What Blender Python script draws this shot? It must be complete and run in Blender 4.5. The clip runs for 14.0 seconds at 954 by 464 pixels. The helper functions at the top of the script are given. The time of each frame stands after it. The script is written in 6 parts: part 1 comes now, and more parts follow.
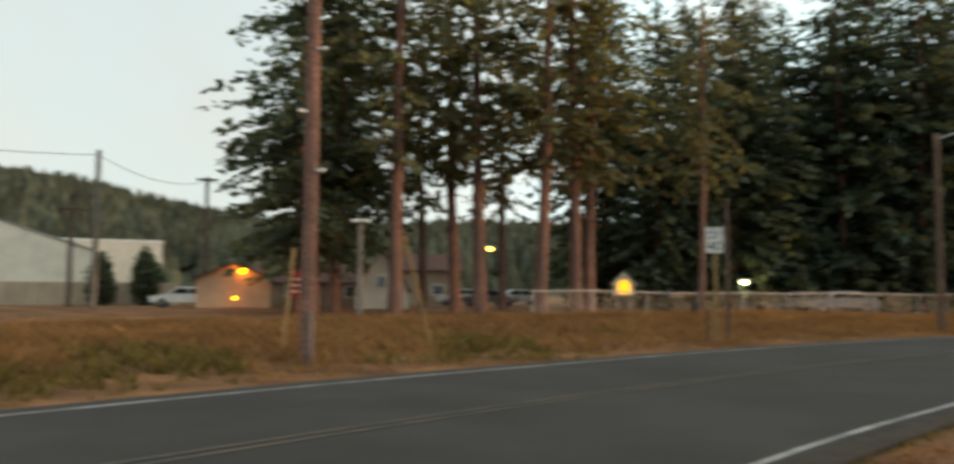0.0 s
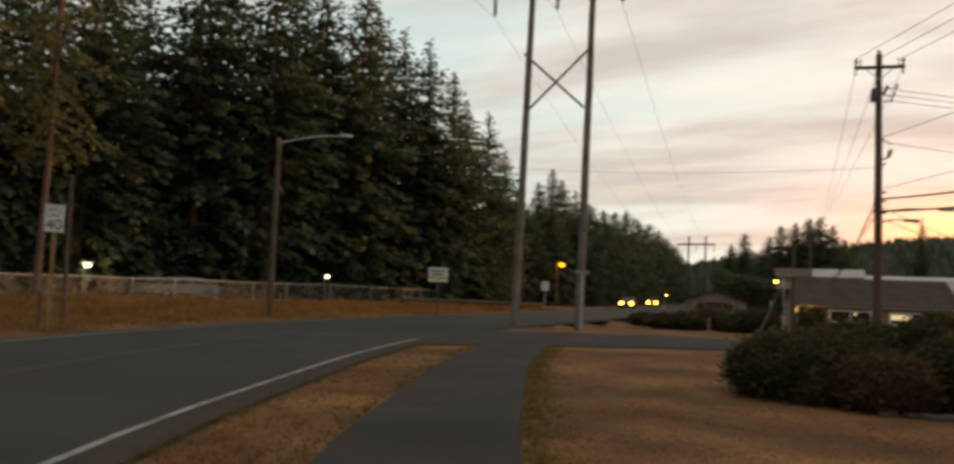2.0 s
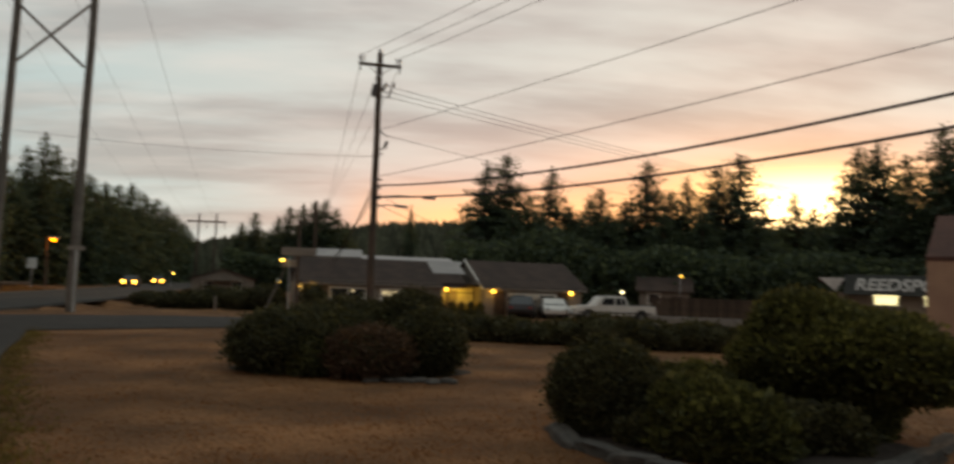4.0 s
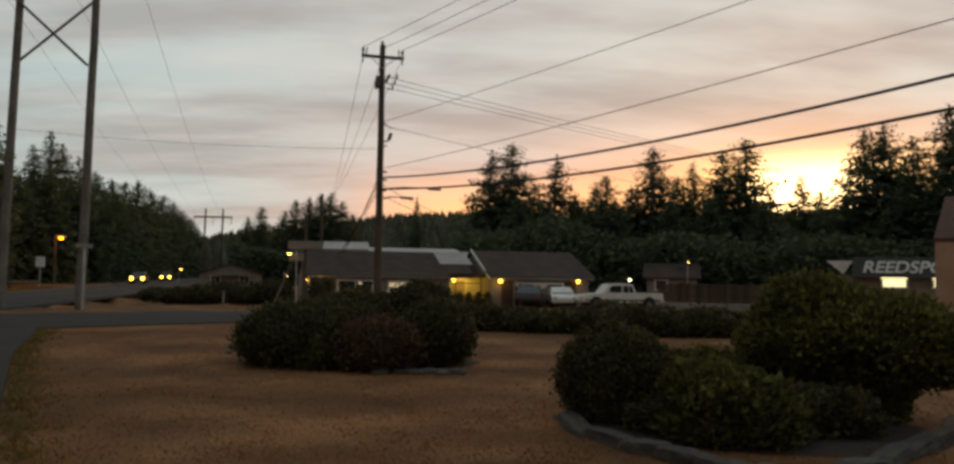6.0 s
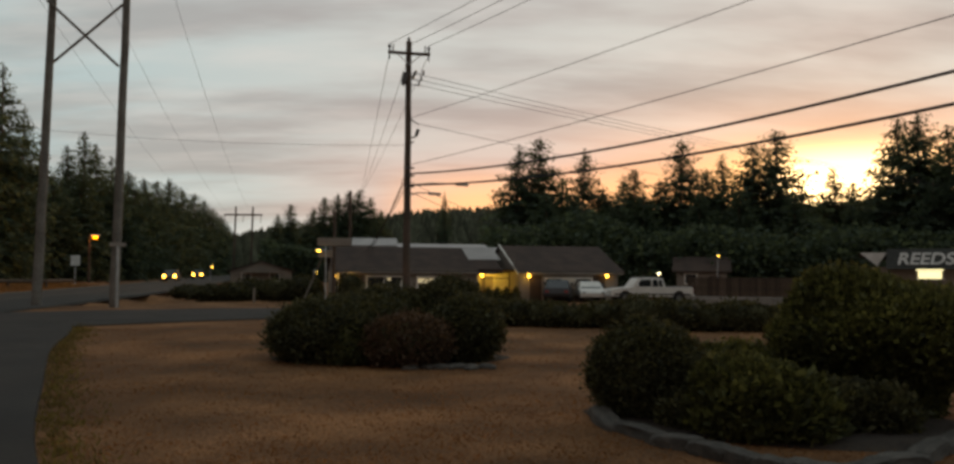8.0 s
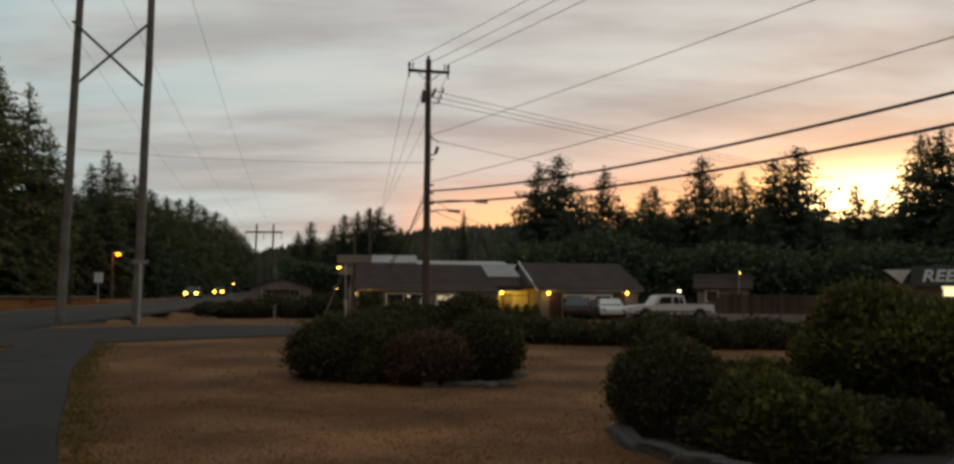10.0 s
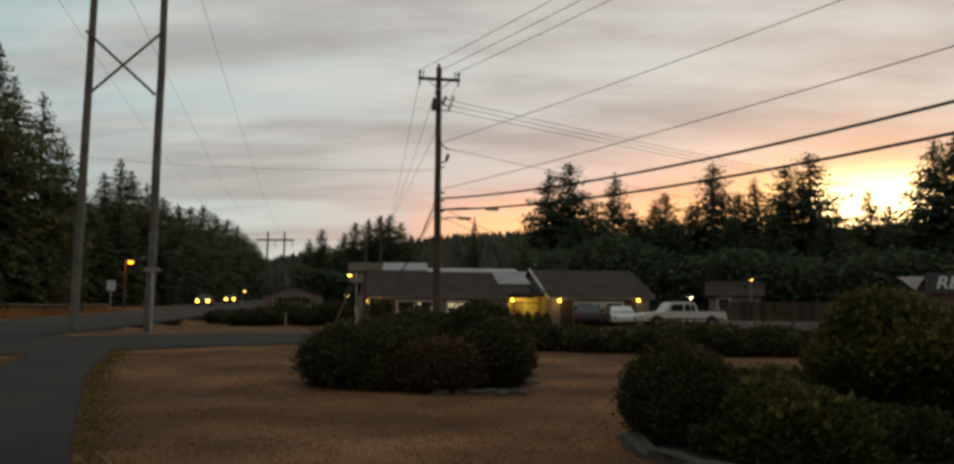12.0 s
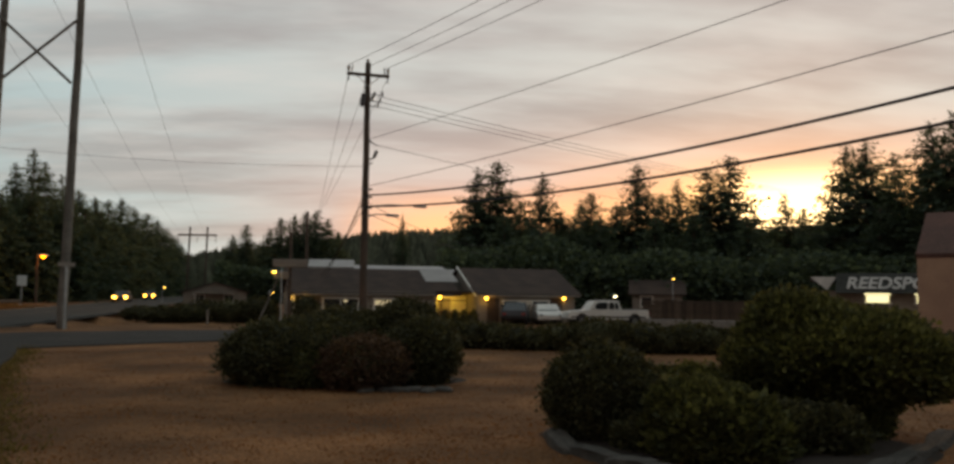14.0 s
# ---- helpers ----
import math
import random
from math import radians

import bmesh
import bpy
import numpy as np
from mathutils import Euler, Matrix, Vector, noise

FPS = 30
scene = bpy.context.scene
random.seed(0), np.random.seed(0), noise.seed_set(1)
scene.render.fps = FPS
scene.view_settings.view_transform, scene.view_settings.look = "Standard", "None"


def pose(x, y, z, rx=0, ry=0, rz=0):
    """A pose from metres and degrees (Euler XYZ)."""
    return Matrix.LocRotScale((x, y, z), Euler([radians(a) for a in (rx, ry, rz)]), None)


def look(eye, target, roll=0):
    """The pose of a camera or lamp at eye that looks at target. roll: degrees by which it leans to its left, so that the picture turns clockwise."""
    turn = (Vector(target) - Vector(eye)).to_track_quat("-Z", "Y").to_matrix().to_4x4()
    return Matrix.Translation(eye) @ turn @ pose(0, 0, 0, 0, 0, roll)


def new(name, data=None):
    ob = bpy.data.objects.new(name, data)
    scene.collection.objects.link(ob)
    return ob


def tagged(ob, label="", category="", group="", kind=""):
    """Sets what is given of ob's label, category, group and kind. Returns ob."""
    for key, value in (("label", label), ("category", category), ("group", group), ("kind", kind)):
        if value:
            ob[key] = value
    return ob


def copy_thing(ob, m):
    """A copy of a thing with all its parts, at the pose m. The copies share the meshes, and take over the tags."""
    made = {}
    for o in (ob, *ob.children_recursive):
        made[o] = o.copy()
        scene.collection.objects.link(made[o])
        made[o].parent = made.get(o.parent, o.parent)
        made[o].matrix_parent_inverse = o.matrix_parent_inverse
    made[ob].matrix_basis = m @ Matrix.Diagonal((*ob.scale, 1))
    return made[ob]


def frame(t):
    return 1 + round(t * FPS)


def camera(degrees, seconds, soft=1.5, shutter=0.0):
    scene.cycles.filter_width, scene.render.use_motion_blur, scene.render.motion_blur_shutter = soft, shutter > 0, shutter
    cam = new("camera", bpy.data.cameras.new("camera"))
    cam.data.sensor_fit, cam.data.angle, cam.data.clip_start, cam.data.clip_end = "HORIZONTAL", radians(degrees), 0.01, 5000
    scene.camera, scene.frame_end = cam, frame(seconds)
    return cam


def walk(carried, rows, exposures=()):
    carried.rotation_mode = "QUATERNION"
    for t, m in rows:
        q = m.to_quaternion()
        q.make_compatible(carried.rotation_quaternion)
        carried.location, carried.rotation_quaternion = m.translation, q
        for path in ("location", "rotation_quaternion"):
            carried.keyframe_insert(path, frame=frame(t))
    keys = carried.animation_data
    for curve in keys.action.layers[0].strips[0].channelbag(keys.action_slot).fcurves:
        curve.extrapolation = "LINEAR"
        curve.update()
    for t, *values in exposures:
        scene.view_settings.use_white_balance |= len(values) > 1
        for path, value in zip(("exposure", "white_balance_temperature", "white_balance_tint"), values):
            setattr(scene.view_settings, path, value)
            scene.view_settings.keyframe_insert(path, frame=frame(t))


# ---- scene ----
# camera: someone stands on the lawn's edge and turns on the spot, the phone a little ahead of the body
cam = camera(58.7, 14.0, soft=2.9, shutter=0.5)
EYE, REACH = 1.5, 0.2
ROWS = [
    (0.0, 6.02, 4.04, -0.39),
    (0.5, -6.23, 4.12, -1.29),
    (1.0, -18.51, 3.84, -1.43),
    (1.5, -28.33, 3.73, -1.62),
    (2.0, -36.00, 4.00, -2.12),
    (2.5, -41.10, 4.09, -2.75),
    (3.0, -50.40, 4.13, -1.55),
    (3.5, -59.29, 4.03, -1.06),
    (4.0, -68.20, 3.68, -1.91),
    (4.2, -69.71, 3.28, -1.32),
    (6.5, -67.09, 2.82, -0.72),
    (7.0, -66.65, 2.64, -0.72),
    (7.5, -66.20, 2.60, -0.55),
    (8.0, -65.82, 2.66, -0.34),
    (8.2, -65.72, 3.07, -0.33),
    (10.5, -64.28, 3.80, -0.21),
    (11.0, -64.00, 3.98, -0.08),
    (11.5, -63.76, 4.37, -0.18),
    (12.0, -63.79, 4.30, -0.30),
    (12.5, -64.41, 4.29, -0.22),
    (13.0, -64.64, 4.25, -0.24),
    (13.5, -66.39, 4.27, -0.57),
    (14.0, -68.67, 4.18, -0.58),
]
walk(cam, [(t, pose(-REACH * math.sin(radians(yaw)), REACH * math.cos(radians(yaw)), EYE, 90 + pitch, roll, yaw)) for t, yaw, pitch, roll in ROWS],
     exposures=[(0.0, 1.62, 8300, 20), (0.5, 2.0, 8900, 20), (1.1, 1.84, 9300, 24), (1.5, 1.03, 9500, 28), (2.2, 0.76, 9200, 26), (3.0, 0.65, 8800, 24), (4.0, 0.37, 8600, 23), (6.3, 0.22, 8300, 22), (14.0, 0.22, 8200, 22)])


def spot(az, d, z=0.0):
    """The place at that bearing (degrees, to the left of +y) and distance."""
    a = radians(az)
    return Vector((-math.sin(a) * d, math.cos(a) * d, z))


# ---- sky and sun: dusk, the sun behind cloud and trees ----
SUN_AZ, SUN_EL = -89.6, 5.0
world = bpy.data.worlds.new("dusk_sky")
scene.world = world
world.use_nodes = True
NT = world.node_tree
NT.nodes.clear()


def vmath(tree, op, a, b=None):
    n = tree.nodes.new("ShaderNodeVectorMath")
    n.operation = op
    for i, s in enumerate((a, b)):
        if s is None:
            continue
        if hasattr(s, "links"):
            tree.links.new(s, n.inputs[i])
        else:
            n.inputs[i].default_value = s
    return n.outputs["Value"] if op in ("DOT_PRODUCT", "LENGTH") else n.outputs["Vector"]


def fmath(tree, op, a, b=None, c=None):
    n = tree.nodes.new("ShaderNodeMath")
    n.operation = op
    for i, s in enumerate((a, b, c)):
        if s is None:
            continue
        if hasattr(s, "links"):
            tree.links.new(s, n.inputs[i])
        else:
            n.inputs[i].default_value = s
    return n.outputs[0]


def ramp(tree, fac, lo, hi, to0=0.0, to1=1.0):
    n = tree.nodes.new("ShaderNodeMapRange")
    n.interpolation_type = "SMOOTHSTEP"
    tree.links.new(fac, n.inputs[0])
    for i, v in zip((1, 2, 3, 4), (lo, hi, to0, to1)):
        n.inputs[i].default_value = v
    return n.outputs[0]


def cmix(tree, fac, a, b, blend="MIX"):
    n = tree.nodes.new("ShaderNodeMix")
    n.data_type, n.blend_type = "RGBA", blend
    for i, s in ((0, fac), (6, a), (7, b)):
        if hasattr(s, "links"):
            tree.links.new(s, n.inputs[i])
        elif i == 0:
            n.inputs[0].default_value = s
        else:
            n.inputs[i].default_value = (*s, 1)
    return n.outputs[2]


def noise_tex(tree, vec, scale, detail=4.0, rough=0.55):
    n = tree.nodes.new("ShaderNodeTexNoise")
    n.inputs["Scale"].default_value, n.inputs["Detail"].default_value, n.inputs["Roughness"].default_value = scale, detail, rough
    if vec is not None:
        tree.links.new(vec, n.inputs["Vector"])
    return n


co = NT.nodes.new("ShaderNodeTexCoord").outputs["Generated"]
way = vmath(NT, "NORMALIZE", co)
sep = NT.nodes.new("ShaderNodeSeparateXYZ")
NT.links.new(way, sep.inputs[0])
up = sep.outputs["Z"]
sun_way = spot(SUN_AZ, 1.0, math.tan(radians(SUN_EL))).normalized()
toward = vmath(NT, "DOT_PRODUCT", way, tuple(sun_way))
nishita = NT.nodes.new("ShaderNodeTexSky")
nishita.sky_type, nishita.sun_disc = "NISHITA", False
nishita.sun_elevation, nishita.sun_rotation = radians(4.0), radians(-SUN_AZ)
# cloud deck seen from below: the direction laid out on a plane overhead
flat = NT.nodes.new("ShaderNodeCombineXYZ")
over = fmath(NT, "ADD", fmath(NT, "ABSOLUTE", up), 0.16)
NT.links.new(fmath(NT, "DIVIDE", sep.outputs["X"], over), flat.inputs[0])
NT.links.new(fmath(NT, "DIVIDE", sep.outputs["Y"], over), flat.inputs[1])
turned = NT.nodes.new("ShaderNodeCombineXYZ")
NT.links.new(vmath(NT, "DOT_PRODUCT", flat.outputs[0], (1.55, 0.75, 0.0)), turned.inputs[0])
NT.links.new(vmath(NT, "DOT_PRODUCT", flat.outputs[0], (0.27, -0.56, 0.0)), turned.inputs[1])
clouds = ramp(NT, noise_tex(NT, turned.outputs[0], 1.15, 5.0, 0.52).outputs["Fac"], 0.38, 0.62)
wisps = ramp(NT, noise_tex(NT, turned.outputs[0], 2.6, 6.0, 0.6).outputs["Fac"], 0.4, 0.75)
clear = cmix(NT, ramp(NT, toward, 0.5, 0.98), (0.28, 0.47, 0.555), (0.43, 0.53, 0.575))
grey = cmix(NT, ramp(NT, toward, 0.35, 0.97), (0.255, 0.375, 0.43), (0.292, 0.322, 0.358))
deck = cmix(NT, clouds, clear, grey)
deck = cmix(NT, fmath(NT, "MULTIPLY", wisps, 0.35), deck, (0.545, 0.61, 0.65))
low = ramp(NT, up, 0.02, 0.22, 1.0, 0.0)
warm = fmath(NT, "MULTIPLY", low, ramp(NT, toward, 0.76, 0.985))
deck = cmix(NT, fmath(NT, "MULTIPLY", warm, 0.9), deck, (0.72, 0.38, 0.32))
near_sun = fmath(NT, "MULTIPLY", ramp(NT, up, 0.0, 0.22, 1.0, 0.0), ramp(NT, toward, 0.93, 0.9995))
deck = cmix(NT, near_sun, deck, (0.98, 0.50, 0.23))
gap = fmath(NT, "MULTIPLY", ramp(NT, up, 0.085, 0.165, 1.0, 0.0), ramp(NT, toward, 0.982, 0.9993))
gap = fmath(NT, "MULTIPLY", gap, ramp(NT, wisps, 0.0, 0.5, 0.8, 1.0))
deck = cmix(NT, gap, deck, (1.7, 1.05, 0.42))
core = fmath(NT, "MULTIPLY", ramp(NT, up, 0.095, 0.15, 1.0, 0.0), ramp(NT, toward, 0.9945, 0.9992))
deck = cmix(NT, core, deck, (3.4, 2.7, 1.5))
# a second, lower break in the cloud behind the firs
west = vmath(NT, "DOT_PRODUCT", way, tuple(spot(-71.5, 1.0, 0.075).normalized()))
slit = fmath(NT, "MULTIPLY", ramp(NT, up, 0.075, 0.135, 1.0, 0.0), ramp(NT, west, 0.972, 0.999))
deck = cmix(NT, fmath(NT, "MULTIPLY", slit, 0.85), deck, (1.15, 0.62, 0.30))
# the sky dims away from the sunset
deck = cmix(NT, ramp(NT, toward, -0.4, 0.3, 1.0, 0.0), deck, cmix(NT, fmath(NT, "MULTIPLY", clouds, 0.5), (0.185, 0.26, 0.30), (0.20, 0.245, 0.27)))
deck = cmix(NT, ramp(NT, toward, -0.98, -0.55, 0.85, 0.0), deck, (0.33, 0.28, 0.27))
deck = cmix(NT, 0.012, deck, nishita.outputs[0])
back = NT.nodes.new("ShaderNodeBackground")
NT.links.new(deck, back.inputs["Color"])
back.inputs["Strength"].default_value = 1.0
NT.links.new(back.outputs[0], NT.nodes.new("ShaderNodeOutputWorld").inputs[0])

sun_data = bpy.data.lights.new("sun", "SUN")
sun_data.energy, sun_data.angle, sun_data.color = 1.3, radians(11), (1.0, 0.66, 0.38)
sun = new("sun", sun_data)
sun.matrix_world = look(tuple(sun_way * 300), (0, 0, 0))


# ---- materials ----
def mat(name, colour, colour2=None, rough=0.8, scale=6.0, fine=60.0, bump=0.25, metal=0.0, fine_amt=0.35, vary=0.0, spec=0.3, lo=0.35, hi=0.65, thru=0.0, patch=0.0, patch_scale=0.14):
    """Two colours mixed by broad noise, darkened and lightened by fine grain, with relief; vary: change from piece to piece."""
    m = bpy.data.materials.new(name)
    m.use_nodes = True
    t = m.node_tree
    b = t.nodes["Principled BSDF"]
    where = t.nodes.new("ShaderNodeTexCoord").outputs["Object"]
    n1, n2 = noise_tex(t, where, scale, 4.0), noise_tex(t, where, fine, 5.0, 0.65)
    c = cmix(t, ramp(t, n1.outputs["Fac"], lo, hi), colour, colour2 or tuple(v * 0.7 for v in colour))
    grain = ramp(t, n2.outputs["Fac"], 0.25, 0.75, 1.0 - fine_amt, 1.0 + fine_amt)
    tone = t.nodes.new("ShaderNodeCombineColor")
    for i in range(3):
        t.links.new(grain, tone.inputs[i])
    c = cmix(t, 1.0, c, tone.outputs[0], "MULTIPLY")
    if patch:
        broad = noise_tex(t, where, patch_scale, 6.0, 0.6)
        tone3 = t.nodes.new("ShaderNodeCombineColor")
        v3 = ramp(t, broad.outputs["Fac"], 0.3, 0.7, 1.0 - patch, 1.0 + patch)
        for i in range(3):
            t.links.new(v3, tone3.inputs[i])
        c = cmix(t, 1.0, c, tone3.outputs[0], "MULTIPLY")
    if vary:
        info = t.nodes.new("ShaderNodeObjectInfo")
        geo = t.nodes.new("ShaderNodeNewGeometry")
        r = fmath(t, "FRACT", fmath(t, "ADD", info.outputs["Random"], geo.outputs["Random Per Island"]))
        tone2 = t.nodes.new("ShaderNodeCombineColor")
        v = ramp(t, r, 0.0, 1.0, 1.0 - vary, 1.0 + vary)
        for i in range(3):
            t.links.new(v, tone2.inputs[i])
        c = cmix(t, 1.0, c, tone2.outputs[0], "MULTIPLY")
    t.links.new(c, b.inputs["Base Color"])
    b.inputs["Roughness"].default_value, b.inputs["Metallic"].default_value = rough, metal
    b.inputs["Specular IOR Level"].default_value = spec
    if bump:
        bm_ = t.nodes.new("ShaderNodeBump")
        bm_.inputs["Strength"].default_value, bm_.inputs["Distance"].default_value = bump, 0.02
        t.links.new(n2.outputs["Fac"], bm_.inputs["Height"])
        t.links.new(bm_.outputs[0], b.inputs["Normal"])
    if thru:
        # thin leaves let some light through
        leafy = t.nodes.new("ShaderNodeBsdfTranslucent")
        t.links.new(cmix(t, 1.0, c, (1.9, 1.5, 0.9), "MULTIPLY"), leafy.inputs["Color"])
        both = t.nodes.new("ShaderNodeMixShader")
        both.inputs[0].default_value = thru
        t.links.new(b.outputs[0], both.inputs[1])
        t.links.new(leafy.outputs[0], both.inputs[2])
        t.links.new(both.outputs[0], t.nodes["Material Output"].inputs["Surface"])
    return m


def glow(name, colour, strength):
    m = bpy.data.materials.new(name)
    m.use_nodes = True
    b = m.node_tree.nodes["Principled BSDF"]
    b.inputs["Base Color"].default_value = (*colour, 1)
    b.inputs["Emission Color"].default_value = (*colour, 1)
    b.inputs["Emission Strength"].default_value = strength
    return m


def glass_mat(name, colour=(0.02, 0.022, 0.025), rough=0.06):
    m = bpy.data.materials.new(name)
    m.use_nodes = True
    b = m.node_tree.nodes["Principled BSDF"]
    b.inputs["Base Color"].default_value = (*colour, 1)
    b.inputs["Roughness"].default_value = rough
    b.inputs["Specular IOR Level"].default_value = 0.6
    return m


M = dict(
    lawn=mat("dry_lawn", (0.205, 0.093, 0.042), (0.13, 0.062, 0.031), 0.95, 0.55, 22.0, 0.6, fine_amt=0.5, spec=0.1, patch=0.40, patch_scale=0.3),
    asphalt=mat("asphalt", (0.039, 0.036, 0.032), (0.028, 0.026, 0.024), 0.97, 0.35, 45.0, 0.4, fine_amt=0.35, patch=0.15),
    path=mat("path_asphalt", (0.033, 0.028, 0.024), (0.024, 0.021, 0.019), 0.95, 0.6, 50.0, 0.5, fine_amt=0.35, patch=0.2, patch_scale=0.5),
    paint_white=mat("worn_white_paint", (0.29, 0.275, 0.255), (0.15, 0.142, 0.13), 0.7, 2.0, 30.0, 0.1),
    paint_yellow=mat("worn_yellow_paint", (0.085, 0.062, 0.04), (0.05, 0.043, 0.036), 0.75, 1.2, 20.0, 0.1),
    needle=mat("fir_needles", (0.074, 0.104, 0.074), (0.052, 0.078, 0.056), 0.85, 0.5, 9.0, 0.0, vary=0.4, spec=0.15, thru=0.45),
    needle_olive=mat("olive_needles", (0.120, 0.130, 0.076), (0.090, 0.104, 0.062), 0.85, 0.5, 9.0, 0.0, vary=0.4, spec=0.15, thru=0.45),
    woods=mat("far_woods", (0.098, 0.102, 0.070), (0.078, 0.084, 0.058), 0.95, 0.02, 0.5, 0.0, vary=0.35, spec=0.05, thru=0.3),
    bark=mat("fir_bark", (0.19, 0.10, 0.078), (0.12, 0.07, 0.056), 0.9, 1.2, 14.0, 0.8, fine_amt=0.5),
    leaf=mat("shrub_leaves", (0.088, 0.092, 0.036), (0.060, 0.066, 0.028), 0.7, 2.0, 20.0, 0.0, vary=0.5, spec=0.25, thru=0.4),
    # dark leaf green; on the shrub cores it stands in for inner shade
    leaf_dark=mat("dark_leaves_and_shade_cores", (0.066, 0.064, 0.032), (0.046, 0.047, 0.025), 0.75, 2.0, 20.0, 0.0, vary=0.5, spec=0.2, thru=0.3),
    leaf_red=mat("reddish_shrub_leaves", (0.10, 0.062, 0.042), (0.07, 0.045, 0.03), 0.8, 2.0, 20.0, 0.0, vary=0.4, spec=0.15, thru=0.3),
    wood_pole=mat("treated_pole_wood", (0.115, 0.075, 0.055), (0.075, 0.055, 0.044), 0.9, 0.8, 18.0, 0.6, fine_amt=0.4),
    wood_grey=mat("weathered_pole_wood", (0.19, 0.17, 0.15), (0.12, 0.105, 0.09), 0.9, 0.8, 18.0, 0.6, fine_amt=0.4),
    steel=mat("galvanised_steel", (0.42, 0.43, 0.43), (0.3, 0.31, 0.31), 0.5, 5.0, 50.0, 0.05, metal=0.6),
    wire=mat("cable_black", (0.03, 0.028, 0.028), None, 0.7, 5.0, 50.0, 0.0),
    stone=mat("grey_stone", (0.095, 0.083, 0.072), (0.055, 0.049, 0.044), 0.9, 3.0, 25.0, 0.7, fine_amt=0.4, vary=0.2),
    soil=mat("bed_soil", (0.045, 0.032, 0.024), (0.03, 0.022, 0.018), 0.95, 3.0, 30.0, 0.8),
)


# ---- helpers for meshes ----
def mesh_ob(name, verts, faces, material, parent=None, smooth=False):
    me = bpy.data.meshes.new(name)
    me.from_pydata([tuple(v) for v in verts], [], faces)
    me.materials.append(material)
    if smooth:
        me.polygons.foreach_set("use_smooth", [True] * len(me.polygons))
    me.update()
    ob = new(name, me)
    if parent:
        ob.parent = parent
    return ob


def part(name, bm, material, parent=None, label="", smooth=False):
    """A bmesh as one mesh object under a thing or a part."""
    me = bpy.data.meshes.new(name)
    bmesh.ops.recalc_face_normals(bm, faces=bm.faces)
    bm.to_mesh(me)
    bm.free()
    me.materials.append(material)
    if smooth:
        me.polygons.foreach_set("use_smooth", [True] * len(me.polygons))
    ob = new(name, me)
    if parent:
        ob.parent = parent
    if label:
        ob["label"] = label
    return ob


def thing(name, place, label, category, turn=0.0, group="", kind=""):
    ob = new(name)
    ob.matrix_world = pose(*place, 0, 0, turn)
    return tagged(ob, label, category, group, kind)


def add_box(bm, size, at=(0, 0, 0), bevel=0.0, rot=(0, 0, 0)):
    m = pose(*at, *rot) @ Matrix.Diagonal((*size, 1))
    made = bmesh.ops.create_cube(bm, size=1, matrix=m)["verts"]
    if bevel:
        edges = {e for v in made for e in v.link_edges}
        bmesh.ops.bevel(bm, geom=list(edges), offset=bevel, segments=2, affect="EDGES", profile=0.5)
    return bm


def box(size, at=(0, 0, 0), bevel=0.0, rot=(0, 0, 0)):
    return add_box(bmesh.new(), size, at, bevel, rot)


def add_tube(bm, a, b, r0, r1=None, sides=12, caps=True):
    a, b = Vector(a), Vector(b)
    r1 = r0 if r1 is None else r1
    q = (b - a).to_track_quat("Z", "Y").to_matrix().to_4x4()
    m = Matrix.Translation((a + b) / 2) @ q
    bmesh.ops.create_cone(bm, cap_ends=caps, segments=sides, radius1=r0, radius2=r1, depth=(b - a).length, matrix=m)
    return bm


def tube(a, b, r0, r1=None, sides=12):
    return add_tube(bmesh.new(), a, b, r0, r1, sides)


def add_prism(bm, outline, depth, m=None):
    """A flat outline in x, z, given thickness along y."""
    m = m or Matrix()
    f = [bm.verts.new(m @ Vector((x, -depth / 2, z))) for x, z in outline]
    k = [bm.verts.new(m @ Vector((x, depth / 2, z))) for x, z in outline]
    bm.faces.new(f)
    bm.faces.new(k[::-1])
    n = len(f)
    for i in range(n):
        bm.faces.new((f[i], k[i], k[(i + 1) % n], f[(i + 1) % n]))
    return bm


def prism(outline, depth, m=None):
    return add_prism(bmesh.new(), outline, depth, m)


def smoothstep(v, a, b):
    t = min(1.0, max(0.0, (v - a) / (b - a)))
    return t * t * (3 - 2 * t)


# ---- the lie of the land ----
ROAD = [(-27.0, -30.0), (-16.2, -12.0), (-9.2, -1.2), (-2.3, 9.0), (1.7, 14.2), (7.9, 21.3), (15.9, 28.7), (28.8, 37.7), (46.0, 49.5), (75.0, 71.0), (140.0, 122.0), (330.0, 276.0), (700.0, 575.0)]
SIDE = [(13.5, 23.5), (19.5, 21.8), (25.0, 18.8), (30.0, 12.0), (33.5, 0.0), (35.5, -20.0), (36.5, -60.0)]
PATH = [(-24.0, -27.0), (-9.0, -10.0), (-1.5, -1.3), (1.5, 2.3), (4.15, 6.45), (7.5, 10.55), (10.6, 14.2), (13.6, 17.3), (16.2, 20.2)]


